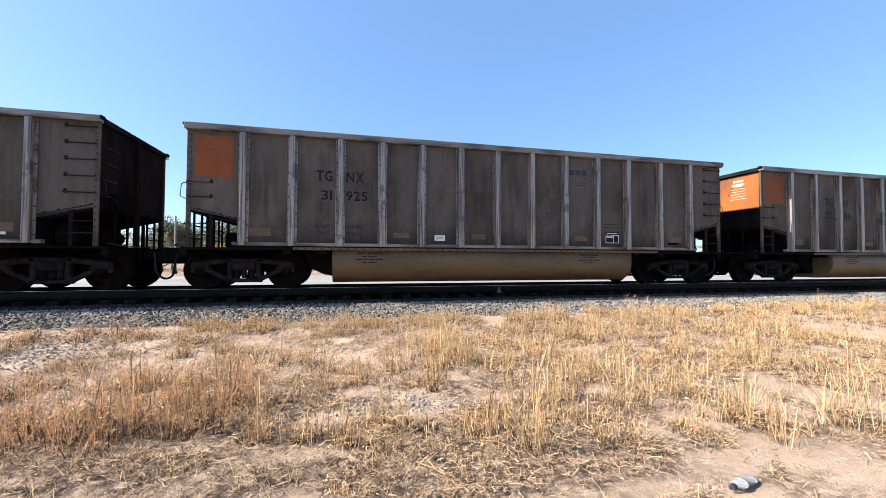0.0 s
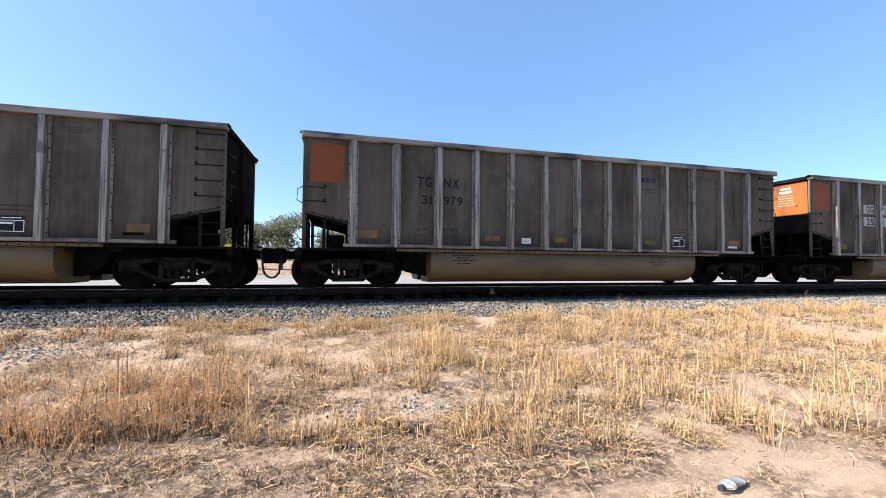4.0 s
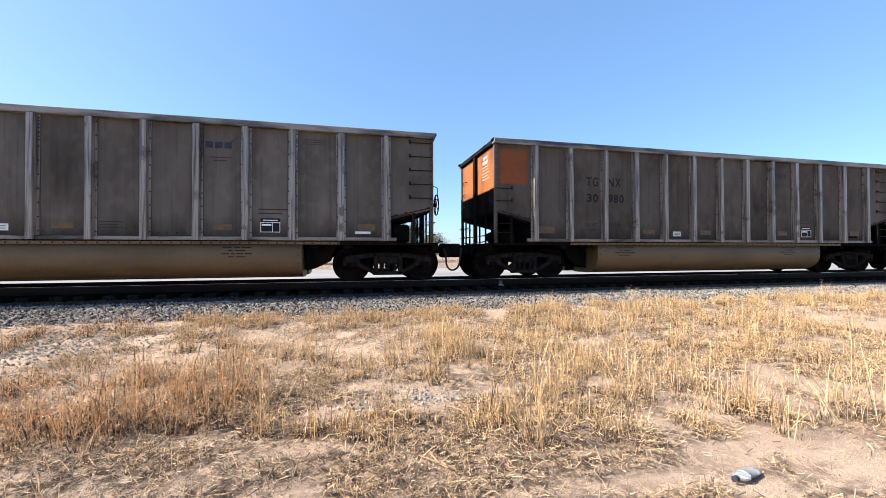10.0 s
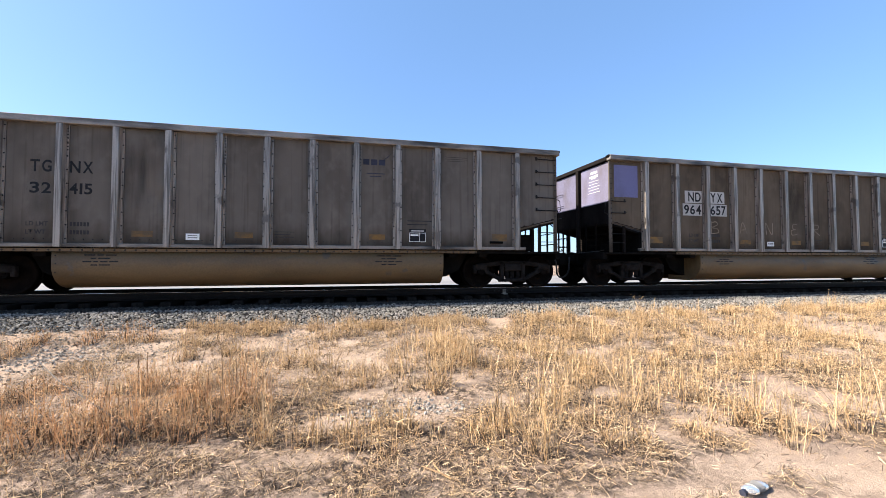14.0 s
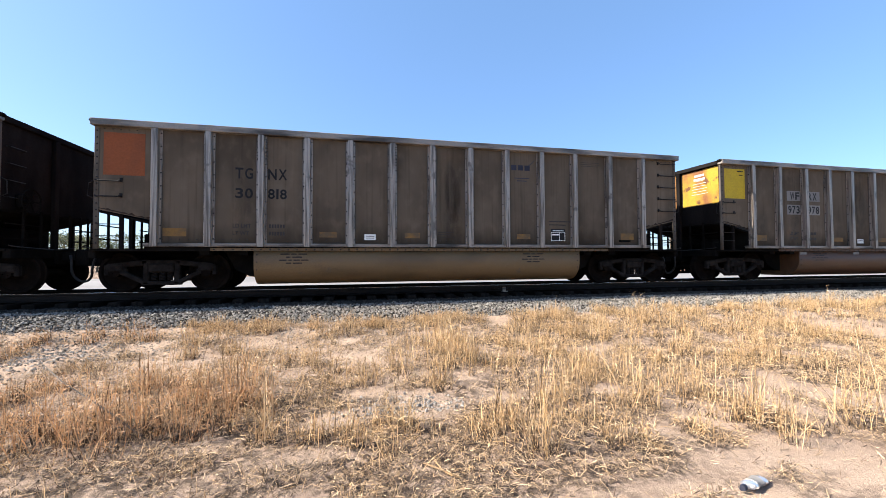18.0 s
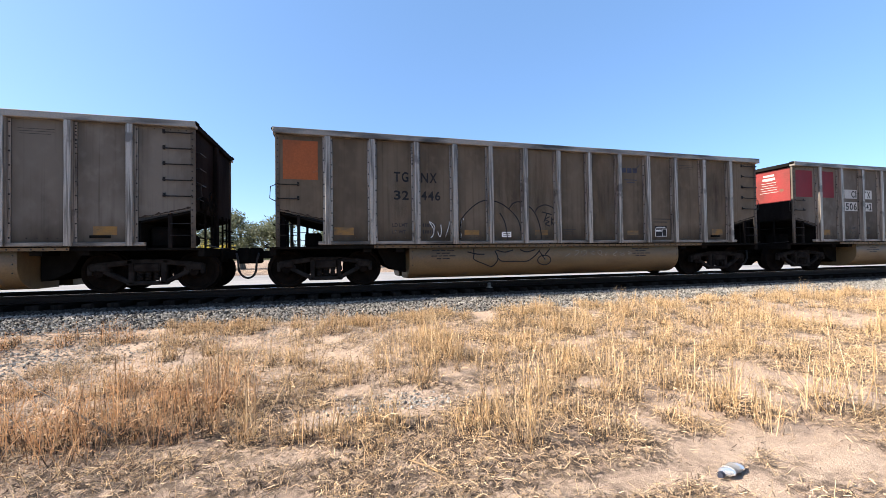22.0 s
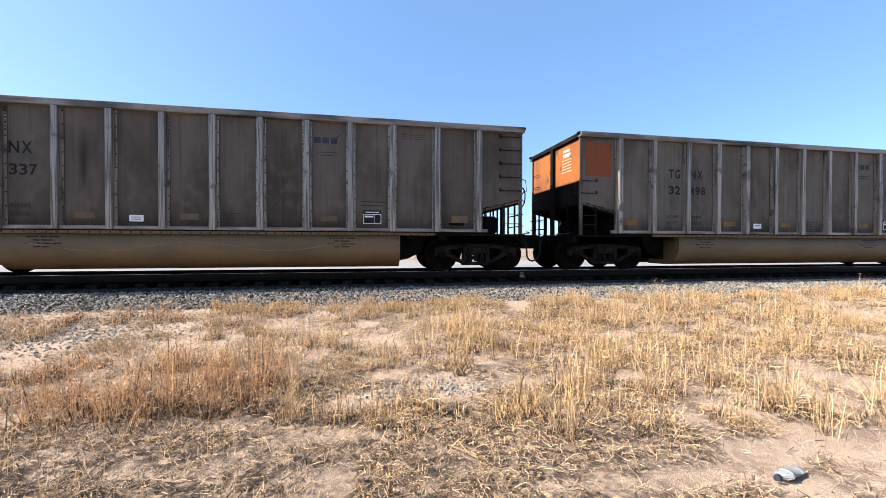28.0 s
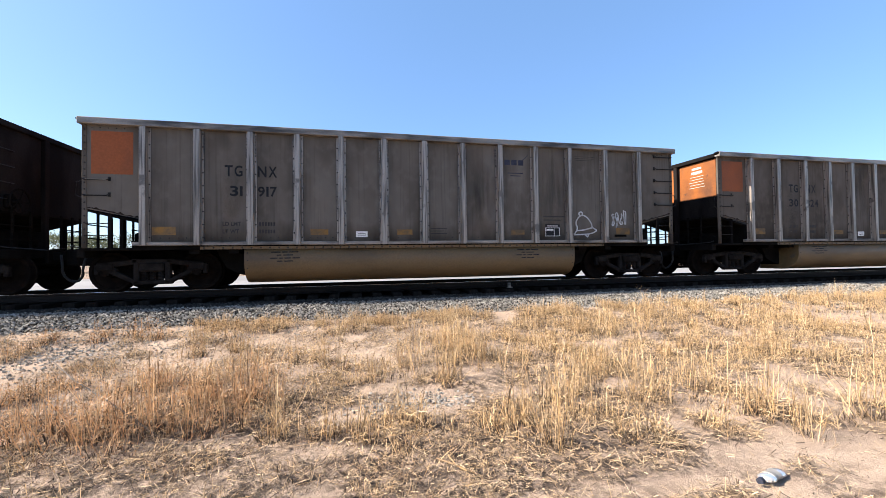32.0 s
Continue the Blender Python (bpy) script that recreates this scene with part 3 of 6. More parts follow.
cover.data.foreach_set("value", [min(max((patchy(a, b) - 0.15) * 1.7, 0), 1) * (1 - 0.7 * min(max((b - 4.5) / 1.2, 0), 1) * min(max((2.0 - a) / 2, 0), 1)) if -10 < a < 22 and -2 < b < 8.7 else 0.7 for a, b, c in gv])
tagged(ground, "dry sandy soil verge with pinkish bare patches", "ground", kind="structure")

road = part("road", extrude(bmesh.new(), [(15.6, -0.95), (15.6, -0.665), (19.5, -0.56), (25, -0.42), (29.5, -0.42), (29.5, -0.9)], -400, 700), M_ROADDIRT)
tagged(road, "pale gravel service road beyond the track", "road", kind="structure")

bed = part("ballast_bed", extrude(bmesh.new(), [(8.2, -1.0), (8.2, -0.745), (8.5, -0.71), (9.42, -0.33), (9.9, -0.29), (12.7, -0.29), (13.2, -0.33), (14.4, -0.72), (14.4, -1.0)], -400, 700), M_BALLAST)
tagged(bed, "grey crushed stone ballast bed with sloping shoulders", "ballast", kind="structure")


def bed_height(y):
    return np.interp(y, [7.0, 8.2, 8.5, 9.42, 9.9], [-0.72, -0.72, -0.70, -0.33, -0.29])


def stones(rng, xx, yy, zz, size):
    """Angular stones: squashed octahedra with jittered corners."""
    n = len(xx)
    base = np.array([(1, 0.1, 0.1), (0, 1, 0.2), (-1, 0, 0.15), (0, -1, 0.1), (0.15, 0.1, 0.75), (-0.1, -0.1, -0.7)])
    tri = np.array([(0, 1, 4), (1, 2, 4), (2, 3, 4), (3, 0, 4), (1, 0, 5), (2, 1, 5), (3, 2, 5), (0, 3, 5)])
    v = base[None] * (1 + rng.uniform(-0.35, 0.35, (n, 6, 1))) + rng.uniform(-0.25, 0.25, (n, 6, 3))
    v *= size[:, None, None] * rng.uniform(0.7, 1.2, (n, 1, 3))
    a, b = rng.uniform(0, 2 * np.pi, n), rng.uniform(-0.9, 0.9, n)
    ca, sa, cb, sb = np.cos(a), np.sin(a), np.cos(b), np.sin(b)
    x, y, z = v[..., 0], v[..., 1], v[..., 2]
    y, z = y * cb[:, None] - z * sb[:, None], y * sb[:, None] + z * cb[:, None]
    x, y = x * ca[:, None] - y * sa[:, None], x * sa[:, None] + y * ca[:, None]
    v = np.stack([x + xx[:, None], y + yy[:, None], z + zz[:, None]], -1)
    return v.reshape(-1, 3), (tri[None] + 6 * np.arange(n)[:, None, None]).reshape(-1, 3)


rng = np.random.default_rng(3)
n = 62000
sx = rng.uniform(-9, 23, n)
sy = rng.uniform(8.15, 9.95, n)
# stones above this line take the darker colour that deepens the train's shade
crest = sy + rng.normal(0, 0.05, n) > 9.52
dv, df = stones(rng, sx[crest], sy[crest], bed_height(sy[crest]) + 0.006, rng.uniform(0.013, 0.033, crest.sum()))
tagged(soup("crest_stones", dv, df, M_STONE_SHADE), "ballast stones beside the ties, coloured dark for the shade of the cars", "ballast", kind="stuff")
sx, sy = sx[~crest], sy[~crest]
sv, sf = stones(rng, sx, sy, bed_height(sy) + 0.006, rng.uniform(0.013, 0.033, len(sx)))
ballast = soup("ballast_stones", sv, sf, M_STONE)
tagged(ballast, "loose grey crushed ballast stones on the shoulder", "ballast", kind="stuff")
n = 5200
sx, sy = rng.uniform(-8, 20, n), 8.4 - np.abs(rng.normal(0, 0.8, n))
keep = (sy > 2.5) & (np.sin(sx * 1.7) + np.sin(sx * 0.63 + 2) > -0.8)
sx, sy = sx[keep], sy[keep]
n2 = 420
px, py = rng.normal(0.6, 0.35, n2), rng.normal(4.1, 0.13, n2)
qx, qy = rng.normal(-4.6, 0.8, 2600), rng.normal(7.4, 0.75, 2600)
sx, sy = np.concatenate([sx, px, qx]), np.concatenate([sy, py, np.minimum(qy, 8.6)])
sv, sf = stones(rng, sx, sy, np.array([rise(a, b) for a, b in zip(sx, sy)]) + 0.004, rng.uniform(0.006, 0.024, len(sx)))
tagged(soup("scattered_stones", sv, sf, M_STONE), "grey stones strayed from the ballast on bare soil", "stones", kind="stuff")

# rails, ties, joint bar
track = tagged(empty("track", pose(0, RAIL_Y, 0)), "steel rails on dark wooden ties in the shade of the cars", "track", kind="structure")
RAILP = [(-0.07, -0.172), (-0.07, -0.16), (-0.012, -0.14), (-0.01, -0.045), (-0.036, -0.036), (-0.036, -0.003), (0.036, -0.003), (0.036, -0.036), (0.01, -0.045), (0.012, -0.14), (0.07, -0.16), (0.07, -0.172)]
for side in (-0.753, 0.753):
    rail = part("rail", extrude(bmesh.new(), [(side + a, b) for a, b in RAILP], -400, 700), M_RAIL, track)
    part("railhead", box(bmesh.new(), -400, 700, side - 0.03, side + 0.03, -0.003, 0.0), M_RAILTOP, rail, "shiny worn running surface")
tie = None
for i in range(-20, 54):
    x = i * 0.5
    if tie is None:
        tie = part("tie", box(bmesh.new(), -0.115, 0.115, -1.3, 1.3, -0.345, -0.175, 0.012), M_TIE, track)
        tie.location = (x, 0, 0)
    else:
        t2 = share("tie", tie, track, (x + random.uniform(-0.03, 0.03), random.uniform(-0.04, 0.04), random.uniform(-0.008, 0.0)))
        t2.rotation_euler = (0, 0, random.uniform(-0.015, 0.015))
bm = bmesh.new()
for i in (*range(-119, -20), *range(54, 260)):
    box(bm, i * 0.5 - 0.115, i * 0.5 + 0.115, -1.3, 1.3, -0.345, -0.175)
tagged(part("far_ties", bm, M_TIE, track), kind="stuff")
bar = part("joint_bar", box(bmesh.new(), 3.85, 4.5, -0.80, -0.765, -0.14, -0.05, 0.008), M_RAIL, track, "steel joint bar bolted across the rail ends")
clip = box(bmesh.new(), 4.15, 4.24, -0.86, -0.80, -0.17, -0.05, 0.01)
box(clip, 4.12, 4.27, -0.92, -0.8, -0.19, -0.165, 0.008)
part("bond_clip", clip, M_CHORD, bar, "bare metal rail bond clip")
bolt = part("bolt", cyl(bmesh.new(), (0, 0, 0), (0, 1, 0), 0.02, 0.04, 6), M_ROD, bar)
bolt.location = (3.92, -0.82, -0.095)
for x in (4.05, 4.3, 4.43):
    share("bolt", bolt, bar, (x, -0.82, -0.095))


# ---- coal cars ----
BODY = (PITCH - GAP) / 2        # half length of the body: 7.31
FACE = -1.54                    # near side sheet
RIBS = (-6.12, -5.08, -4.0, -3.0, -2.02, -1.015, -0.02, 0.965, 1.965, 2.955, 3.945, 5.03, 6.09)
TRUCK_X, HALF_BASE, WHEEL_R = 6.19, 0.91, 0.457


def rivet_row(bm, x, y, z0, z1, step, r=0.013):
    k = int((z1 - z0) / step)
    for i in range(k + 1):
        bmesh.ops.create_cone(bm, cap_ends=True, segments=6, radius1=r, radius2=r * 0.6, depth=0.012,
                              matrix=Matrix.Translation((x, y - 0.006, z0 + i * step)) @ Matrix.Rotation(radians(90), 4, "X"))


def rung(parent, x0, x1, y, z, out=-0.07):
    bm = tube(bmesh.new(), [(x0, y, z - 0.03), (x0, y + out, z - 0.03), (x0 + 0.02, y + out, z - 0.045), (x1 - 0.02, y + out, z - 0.045), (x1, y + out, z - 0.03), (x1, y, z - 0.03)], 0.0135, 6)
    box(bm, x0 - 0.025, x0 + 0.025, y - 0.012, y, z - 0.06, z + 0.03)
    box(bm, x1 - 0.025, x1 + 0.025, y - 0.012, y, z - 0.06, z + 0.03)
    return part("rung", bm, M_ROD, parent)


def side_frame_mesh():
    """Cast truck side frame with its three windows."""
    bm = bmesh.new()
    for s in (-1, 1):
        beam(bm, (s * 1.02, 0, 0.6), (s * 0.28, 0, 0.69), 0.13, 0.12, 0.02)
        beam(bm, (s * 0.86, 0, 0.5), (s * 0.34, 0, 0.23), 0.14, 0.1, 0.02)
        beam(bm, (s * 0.31, 0, 0.18), (s * 0.31, 0, 0.68), 0.15, 0.11, 0.02)
        box(bm, s * 0.91 - 0.17, s * 0.91 + 0.17, -0.09, 0.09, 0.48, 0.66, 0.03)
        beam(bm, (s * 1.08, 0, 0.63), (s * 1.08, 0, 0.4), 0.12, 0.09, 0.015)
        beam(bm, (s * 0.74, 0, 0.55), (s * 0.74, 0, 0.38), 0.12, 0.08, 0.015)
    box(bm, -0.4, 0.4, -0.075, 0.075, 0.17, 0.26, 0.02)
    box(bm, -0.4, 0.4, -0.065, 0.065, 0.63, 0.74, 0.02)
    return bm


def spring_mesh():
    return tube(bmesh.new(), [(0.055 * math.cos(a), 0.055 * math.sin(a), 0.27 + a * 0.0052) for a in np.arange(0, 38, 0.9)], 0.014, 4)


def wheelset_mesh():
    bm = bmesh.new()
    for s in (-1, 1):
        y = s * 0.753
        prof = [(0.02, 0.11), (0.12, 0.11), (0.135, 0.04), (0.2, 0.02), (0.36, 0.045), (0.38, 0.075), (0.44, 0.08), (0.455, 0.06), (0.457, -0.05), (0.482, -0.06), (0.482, -0.085), (0.44, -0.09), (0.37, -0.06), (0.2, -0.03), (0.12, -0.06), (0.08, -0.06)]
        lathe(bm, [(r, y + s * d) for r, d in prof], (0, 0, 0))
        cyl(bm, (0, s * 0.99, 0), (0, 1, 0), 0.1, 0.2, 14)
        for k in range(3):
            a = k * 2 * math.pi / 3
            cyl(bm, (0.055 * math.cos(a), s * 1.095, 0.055 * math.sin(a)), (0, 1, 0), 0.018, 0.03, 6)
    cyl(bm, (0, 0, 0), (0, 1, 0), 0.085, 1.9, 12)
    bmesh.ops.recalc_face_normals(bm, faces=bm.faces)
    return bm


def truck(parent, x, donor=None):
    if donor is None:
        bm = box(bmesh.new(), -0.25, 0.25, -1.13, 1.13, 0.46, 0.66, 0.03)
        cyl(bm, (0, 0, 0.7), (0, 0, 1), 0.2, 0.1)
        beam(bm, (-0.35, -0.6, 0.45), (-0.35, 0.6, 0.45), 0.08, 0.1)
        beam(bm, (0.35, -0.6, 0.45), (0.35, 0.6, 0.45), 0.08, 0.1)
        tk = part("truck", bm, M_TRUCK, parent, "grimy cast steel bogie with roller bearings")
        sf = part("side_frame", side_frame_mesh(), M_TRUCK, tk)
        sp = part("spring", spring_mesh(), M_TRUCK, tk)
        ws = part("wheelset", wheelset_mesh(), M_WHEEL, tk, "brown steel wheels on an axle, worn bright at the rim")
    else:
        d = {o.name.split(".")[0]: o for o in donor.children}
        tk = share("truck", donor, parent, (0, 0, 0), "grimy cast steel bogie with roller bearings")
        sf = share("side_frame", d["side_frame"], tk, (0, 0, 0))
        sp = share("spring", d["spring"], tk, (0, 0, 0))
        ws = share("wheelset", d["wheelset"], tk, (0, 0, 0), "brown steel wheels on an axle, worn bright at the rim")
    tk.location = (x, 0, 0)
    sf.location = (0, -1.02, 0)
    share("side_frame", sf, tk, (0, 1.02, 0))
    sp.location = (0, -1.02, 0)
    for x, y in ((-0.16, -1.02), (0.16, -1.02), (-0.16, 1.02), (0, 1.02), (0.16, 1.02)):
        share("spring", sp, tk, (x, y, 0))
    ws.location = (-HALF_BASE, 0, WHEEL_R)
    share("wheelset", ws, tk, (HALF_BASE, 0, WHEEL_R), "brown steel wheels on an axle, worn bright at the rim")
    return tk


def build_car():
    """One coal gondola: all the parts that every car has."""
    car = empty("coal_car")
    edges = (-BODY + 0.05, *RIBS, BODY - 0.05)
    ends = (0, len(edges) - 2)
    for i in range(len(edges) - 1):
        a, b = edges[i], edges[i + 1]
        bm = bmesh.new()
        if i in ends:
            lo = [(1.82, 1.585), (1.585, 1.82)][i > 0]
            extrude(bm, [(a - (a + b) / 2, lo[0]), (b - (a + b) / 2, lo[1]), (b - (a + b) / 2, 3.58), (a - (a + b) / 2, 3.58)], FACE, FACE + 0.03, "y")
        else:
            box(bm, a - (a + b) / 2, b - (a + b) / 2, FACE, FACE + 0.03, 1.1, 3.58)
        p = part("side_panel", bm, M_PANEL, car)
        p.location = ((a + b) / 2, 0, 0)
    # near-side ribs: a hat channel and its riveted flange
    bm2 = bmesh.new()
    prof = [(-0.112, FACE), (-0.112, FACE - 0.014), (-0.066, FACE - 0.014), (-0.06, FACE - 0.125), (-0.052, FACE - 0.132), (0.052, FACE - 0.132), (0.06, FACE - 0.125), (0.066, FACE - 0.014), (0.112, FACE - 0.014), (0.112, FACE)]
    a = [bm2.verts.new((u, v, 1.03)) for u, v in prof]
    b = [bm2.verts.new((u, v, 3.57)) for u, v in prof]
    for i in range(len(prof)):
        j = (i + 1) % len(prof)
        bm2.faces.new((a[i], a[j], b[j], b[i]))
    bm2.faces.new(a[::-1]), bm2.faces.new(b)
    bmesh.ops.recalc_face_normals(bm2, faces=bm2.faces)
    first = None
    for x in RIBS:
        if first is None:
            first = part("rib", bm2, M_RIB, car)
            first.location = (x, 0, 0)
        else:
            share("rib", first, car, (x, 0, 0))
    bm = bmesh.new()
    for k, x in enumerate(RIBS):
        rivet_row(bm, x + 0.09, FACE - 0.014, 1.2, 3.5, 0.287, 0.019)
        rivet_row(bm, x - 0.09, FACE - 0.014, 1.3, 3.5, 0.287, 0.019)
        if k % 3 == 2:
            for z in (3.05, 3.12, 3.19, 3.3, 3.37, 3.44):
                rivet_row(bm, x + 0.09, FACE - 0.014, z, z, 1, 0.018)
                rivet_row(bm, x - 0.09, FACE - 0.014, z, z, 1, 0.018)
    for k in range(11):
        x = -6.0 + k * 1.03
        for d in (0, 0.17, 0.34, 0.51, 0.68):
            rivet_row(bm, x + d, FACE, 1.19, 1.19, 1, 0.014)
    for s in (-1, 1):
        rivet_row(bm, s * 7.22, FACE - 0.02, 1.1, 3.5, 0.14, 0.02)
        for k in range(5):
            rivet_row(bm, s * (6.45 + k * 0.16), FACE, 1.66 + k * 0.042, 1.66 + k * 0.042, 1, 0.018)
            rivet_row(bm, s * (6.5 + k * 0.15), FACE, 3.53, 3.53, 1, 0.014)
    tagged(part("rivets", bm, M_RIVET, car), kind="stuff")
    bm = bmesh.new()
    for x in RIBS:
        for d in (-0.12, 0.114):
            box(bm, x + d, x + d + 0.006, FACE - 0.004, FACE, 1.12, 3.56)
    tagged(part("sheet_seam", bm, M_RIVET, car), kind="stuff")
    # far side as one sheet with ribs
    bm = box(bmesh.new(), -6.12, 6.12, -FACE - 0.03, -FACE, 1.1, 3.58)
    for x in RIBS:
        box(bm, x - 0.07, x + 0.07, -FACE, -FACE + 0.085, 1.03, 3.57)
    for s in (-1, 1):
        extrude(bm, [(s * 6.12, 1.585), (s * 7.26, 1.82), (s * 7.26, 3.58), (s * 6.12, 3.58)], -FACE - 0.03, -FACE, "y")
    part("far_side", bm, M_PANEL, car)
    # chords
    for s in (-1, 1):
        y0, y1 = sorted((s * 1.49, s * 1.665))
        part("top_chord", box(bmesh.new(), -BODY, BODY, y0, y1, 3.575, 3.717, 0.012), M_CHORD, car)
        ch = box(bmesh.new(), s * 7.25 - 0.075, s * 7.25 + 0.075, -1.49, 1.49, 3.58, 3.70, 0.012)
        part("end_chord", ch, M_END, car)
        for q in (-1, 1):
            cap = bmesh.new()
            box(cap, s * 7.24 - 0.11, s * 7.24 + 0.11, q * 1.565 - 0.083, q * 1.565 + 0.083, 3.64, 3.725, 0.03)
            part("corner_cap", cap, M_BLACK, car, "dark worn corner casting")
        part("side_sill", box(bmesh.new(), -6.34, 6.34, *sorted((s * 1.5, s * 1.61)), 1.025, 1.105, 0.01), M_CHORD, car)
        part("sill_web", box(bmesh.new(), -6.34, 6.34, *sorted((s * 1.46, s * 1.53)), 0.93, 1.025), M_BLACK, car)
    # end walls, slope sheets, floor
    for s in (-1, 1):
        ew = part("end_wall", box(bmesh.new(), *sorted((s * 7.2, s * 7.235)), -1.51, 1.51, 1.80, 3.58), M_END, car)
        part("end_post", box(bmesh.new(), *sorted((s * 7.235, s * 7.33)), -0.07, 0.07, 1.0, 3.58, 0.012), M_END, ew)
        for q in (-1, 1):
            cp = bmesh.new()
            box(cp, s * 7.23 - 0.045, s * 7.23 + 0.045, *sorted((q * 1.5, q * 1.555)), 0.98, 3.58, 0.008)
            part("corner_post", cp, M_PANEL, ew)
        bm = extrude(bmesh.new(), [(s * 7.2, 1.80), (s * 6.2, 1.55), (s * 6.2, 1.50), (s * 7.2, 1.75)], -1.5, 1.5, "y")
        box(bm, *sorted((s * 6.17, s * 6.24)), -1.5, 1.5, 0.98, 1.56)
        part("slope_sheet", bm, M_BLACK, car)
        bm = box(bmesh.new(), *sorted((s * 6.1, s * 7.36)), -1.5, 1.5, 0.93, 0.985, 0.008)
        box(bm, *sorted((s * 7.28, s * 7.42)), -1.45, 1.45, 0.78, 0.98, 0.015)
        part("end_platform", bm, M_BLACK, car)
        for q in (-1, 1):
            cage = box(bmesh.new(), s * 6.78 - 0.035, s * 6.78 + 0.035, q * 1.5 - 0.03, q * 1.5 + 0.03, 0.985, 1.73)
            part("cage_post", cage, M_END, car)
            for z in (1.25, 1.5):
                part("grab_iron", tube(bmesh.new(), [(s * 7.2, q * 1.5, z), (s * 7.2, q * 1.56, z), (s * 6.8, q * 1.56, z), (s * 6.8, q * 1.5, z)], 0.011, 5), M_ROD, car)
        stake = bar = None
        for q in (-0.95, -0.45, 0.5, 0.9, 1.2):
            if stake is None:
                stake = part("end_stake", box(bmesh.new(), -0.02, 0.02, -0.02, 0.02, 0.98, 1.85), M_BLACK, car)
                stake.location = (s * 7.3, q, 0)
            else:
                share("end_stake", stake, car, (s * 7.3, q, 0))
        for z in (1.2, 1.5):
            for q in (-0.965, 0.99):
                if bar is None:
                    bar = part("end_rail", box(bmesh.new(), -0.012, 0.012, -0.51, 0.51, -0.012, 0.012), M_BLACK, car)
                    bar.location = (s * 7.33, q, z)
                else:
                    share("end_rail", bar, car, (s * 7.33, q, z))
        bm = bmesh.new()
        cyl(bm, (s * 6.55, 0.35, 1.22), (0, 1, 0), 0.17, 0.7, 12)
        part("air_reservoir", bm, M_BLACK, car)
        bm = bmesh.new()
        if s < 0:
            box(bm, -6.7, -6.3, -0.75, -0.25, 1.0, 1.35, 0.04)
        else:
            box(bm, 6.28, 6.72, -1.2, 0.1, 1.0, 1.46, 0.05)
        part("brake_valve", bm, M_BLACK, car)
        # coupler with its hose
        bm = box(bmesh.new(), *sorted((s * 7.42, s * 7.86)), -0.1, 0.1, 0.72, 0.93, 0.02)
        box(bm, *sorted((s * 7.8, s * 8.085)), -0.2, 0.17, 0.6, 1.0, 0.04)
        box(bm, *sorted((s * 7.42, s * 7.5)), -0.24, 0.24, 0.66, 1.0, 0.02)
        part("coupler", bm, M_BLACK, car)
        hx = 8.085
        drop = [(s * (hx - 0.26), -0.36, 0.86), (s * (hx - 0.22), -0.4, 0.7)]
        drop += [(s * (hx - 0.2 * math.cos(a)), -0.42 + 0.08 * math.sin(a), 0.5 - 0.26 * math.sin(a)) for a in np.linspace(0, math.pi / 2, 7)]
        part("brake_hose", tube(bmesh.new(), drop, 0.027, 7), M_RUBBER, car, smooth=True)
        part("uncoupling_lever", tube(bmesh.new(), [(s * 7.42, -1.5, 1.05), (s * 7.52, -1.45, 1.02), (s * 7.52, -0.3, 0.98), (s * 7.75, -0.1, 1.02)], 0.014, 5), M_ROD, car)
        # end grab irons
        for z in ((3.1, 2.75, 2.4, 2.05) if s > 0 else (3.0, 2.6, 2.2)):
            q = -1.35 if s > 0 else 0.95
            part("end_rung", tube(bmesh.new(), [(s * 7.235, q, z), (s * 7.31, q, z), (s * 7.31, q + 0.42, z), (s * 7.235, q + 0.42, z)], 0.011, 5), M_ROD, car)
        zz = 2.32
        part("end_handhold", tube(bmesh.new(), [(s * 7.24, -1.5, zz + 0.12), (s * 7.38, -1.52, zz + 0.05), (s * 7.4, -1.52, zz - 0.22), (s * 7.24, -1.5, zz - 0.3)], 0.012, 5), M_ROD, car)
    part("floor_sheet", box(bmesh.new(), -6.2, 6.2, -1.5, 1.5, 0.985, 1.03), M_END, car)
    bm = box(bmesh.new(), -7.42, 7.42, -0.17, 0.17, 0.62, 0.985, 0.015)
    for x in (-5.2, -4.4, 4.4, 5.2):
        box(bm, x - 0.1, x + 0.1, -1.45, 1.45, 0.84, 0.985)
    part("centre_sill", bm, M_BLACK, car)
    # rounded tubs between the trucks
    for s in (-1, 1):
        prof = [(s * 1.5, 0.93), (s * 1.5, 0.64)]
        prof += [(s * (0.95 + 0.55 * math.cos(a)), 0.64 - 0.49 * math.sin(a)) for a in np.linspace(0.12, math.pi / 2, 10)]
        prof += [(s * 0.25, 0.15), (s * 0.25, 0.93)]
        bm = extrude(bmesh.new(), prof, -4.17, 4.13)
        fl = part("tub_flange", box(bmesh.new(), -5.05, 5.0, *sorted((s * 1.53, s * 1.545)), 0.935, 1.0), M_TUB, car)
        tub = part("tub", bm, M_TUB, car, "tan painted round-bottomed belly tub")
        for f in tub.data.polygons:
            f.use_smooth = abs(f.normal.x) < 0.5 and f.normal.z < 0.1
        if s < 0:
            bm = bmesh.new()
            for k in range(52):
                rivet_row(bm, -4.98 + k * 0.195, -1.545, 0.967, 0.967, 1, 0.022)
            for z in (0.85, 0.68, 0.5):
                rivet_row(bm, -4.1, -1.502, z, z, 1, 0.016)
                rivet_row(bm, 4.06, -1.502, z, z, 1, 0.016)
            tagged(part("tub_bolts", bm, M_RIVET, car), kind="stuff")
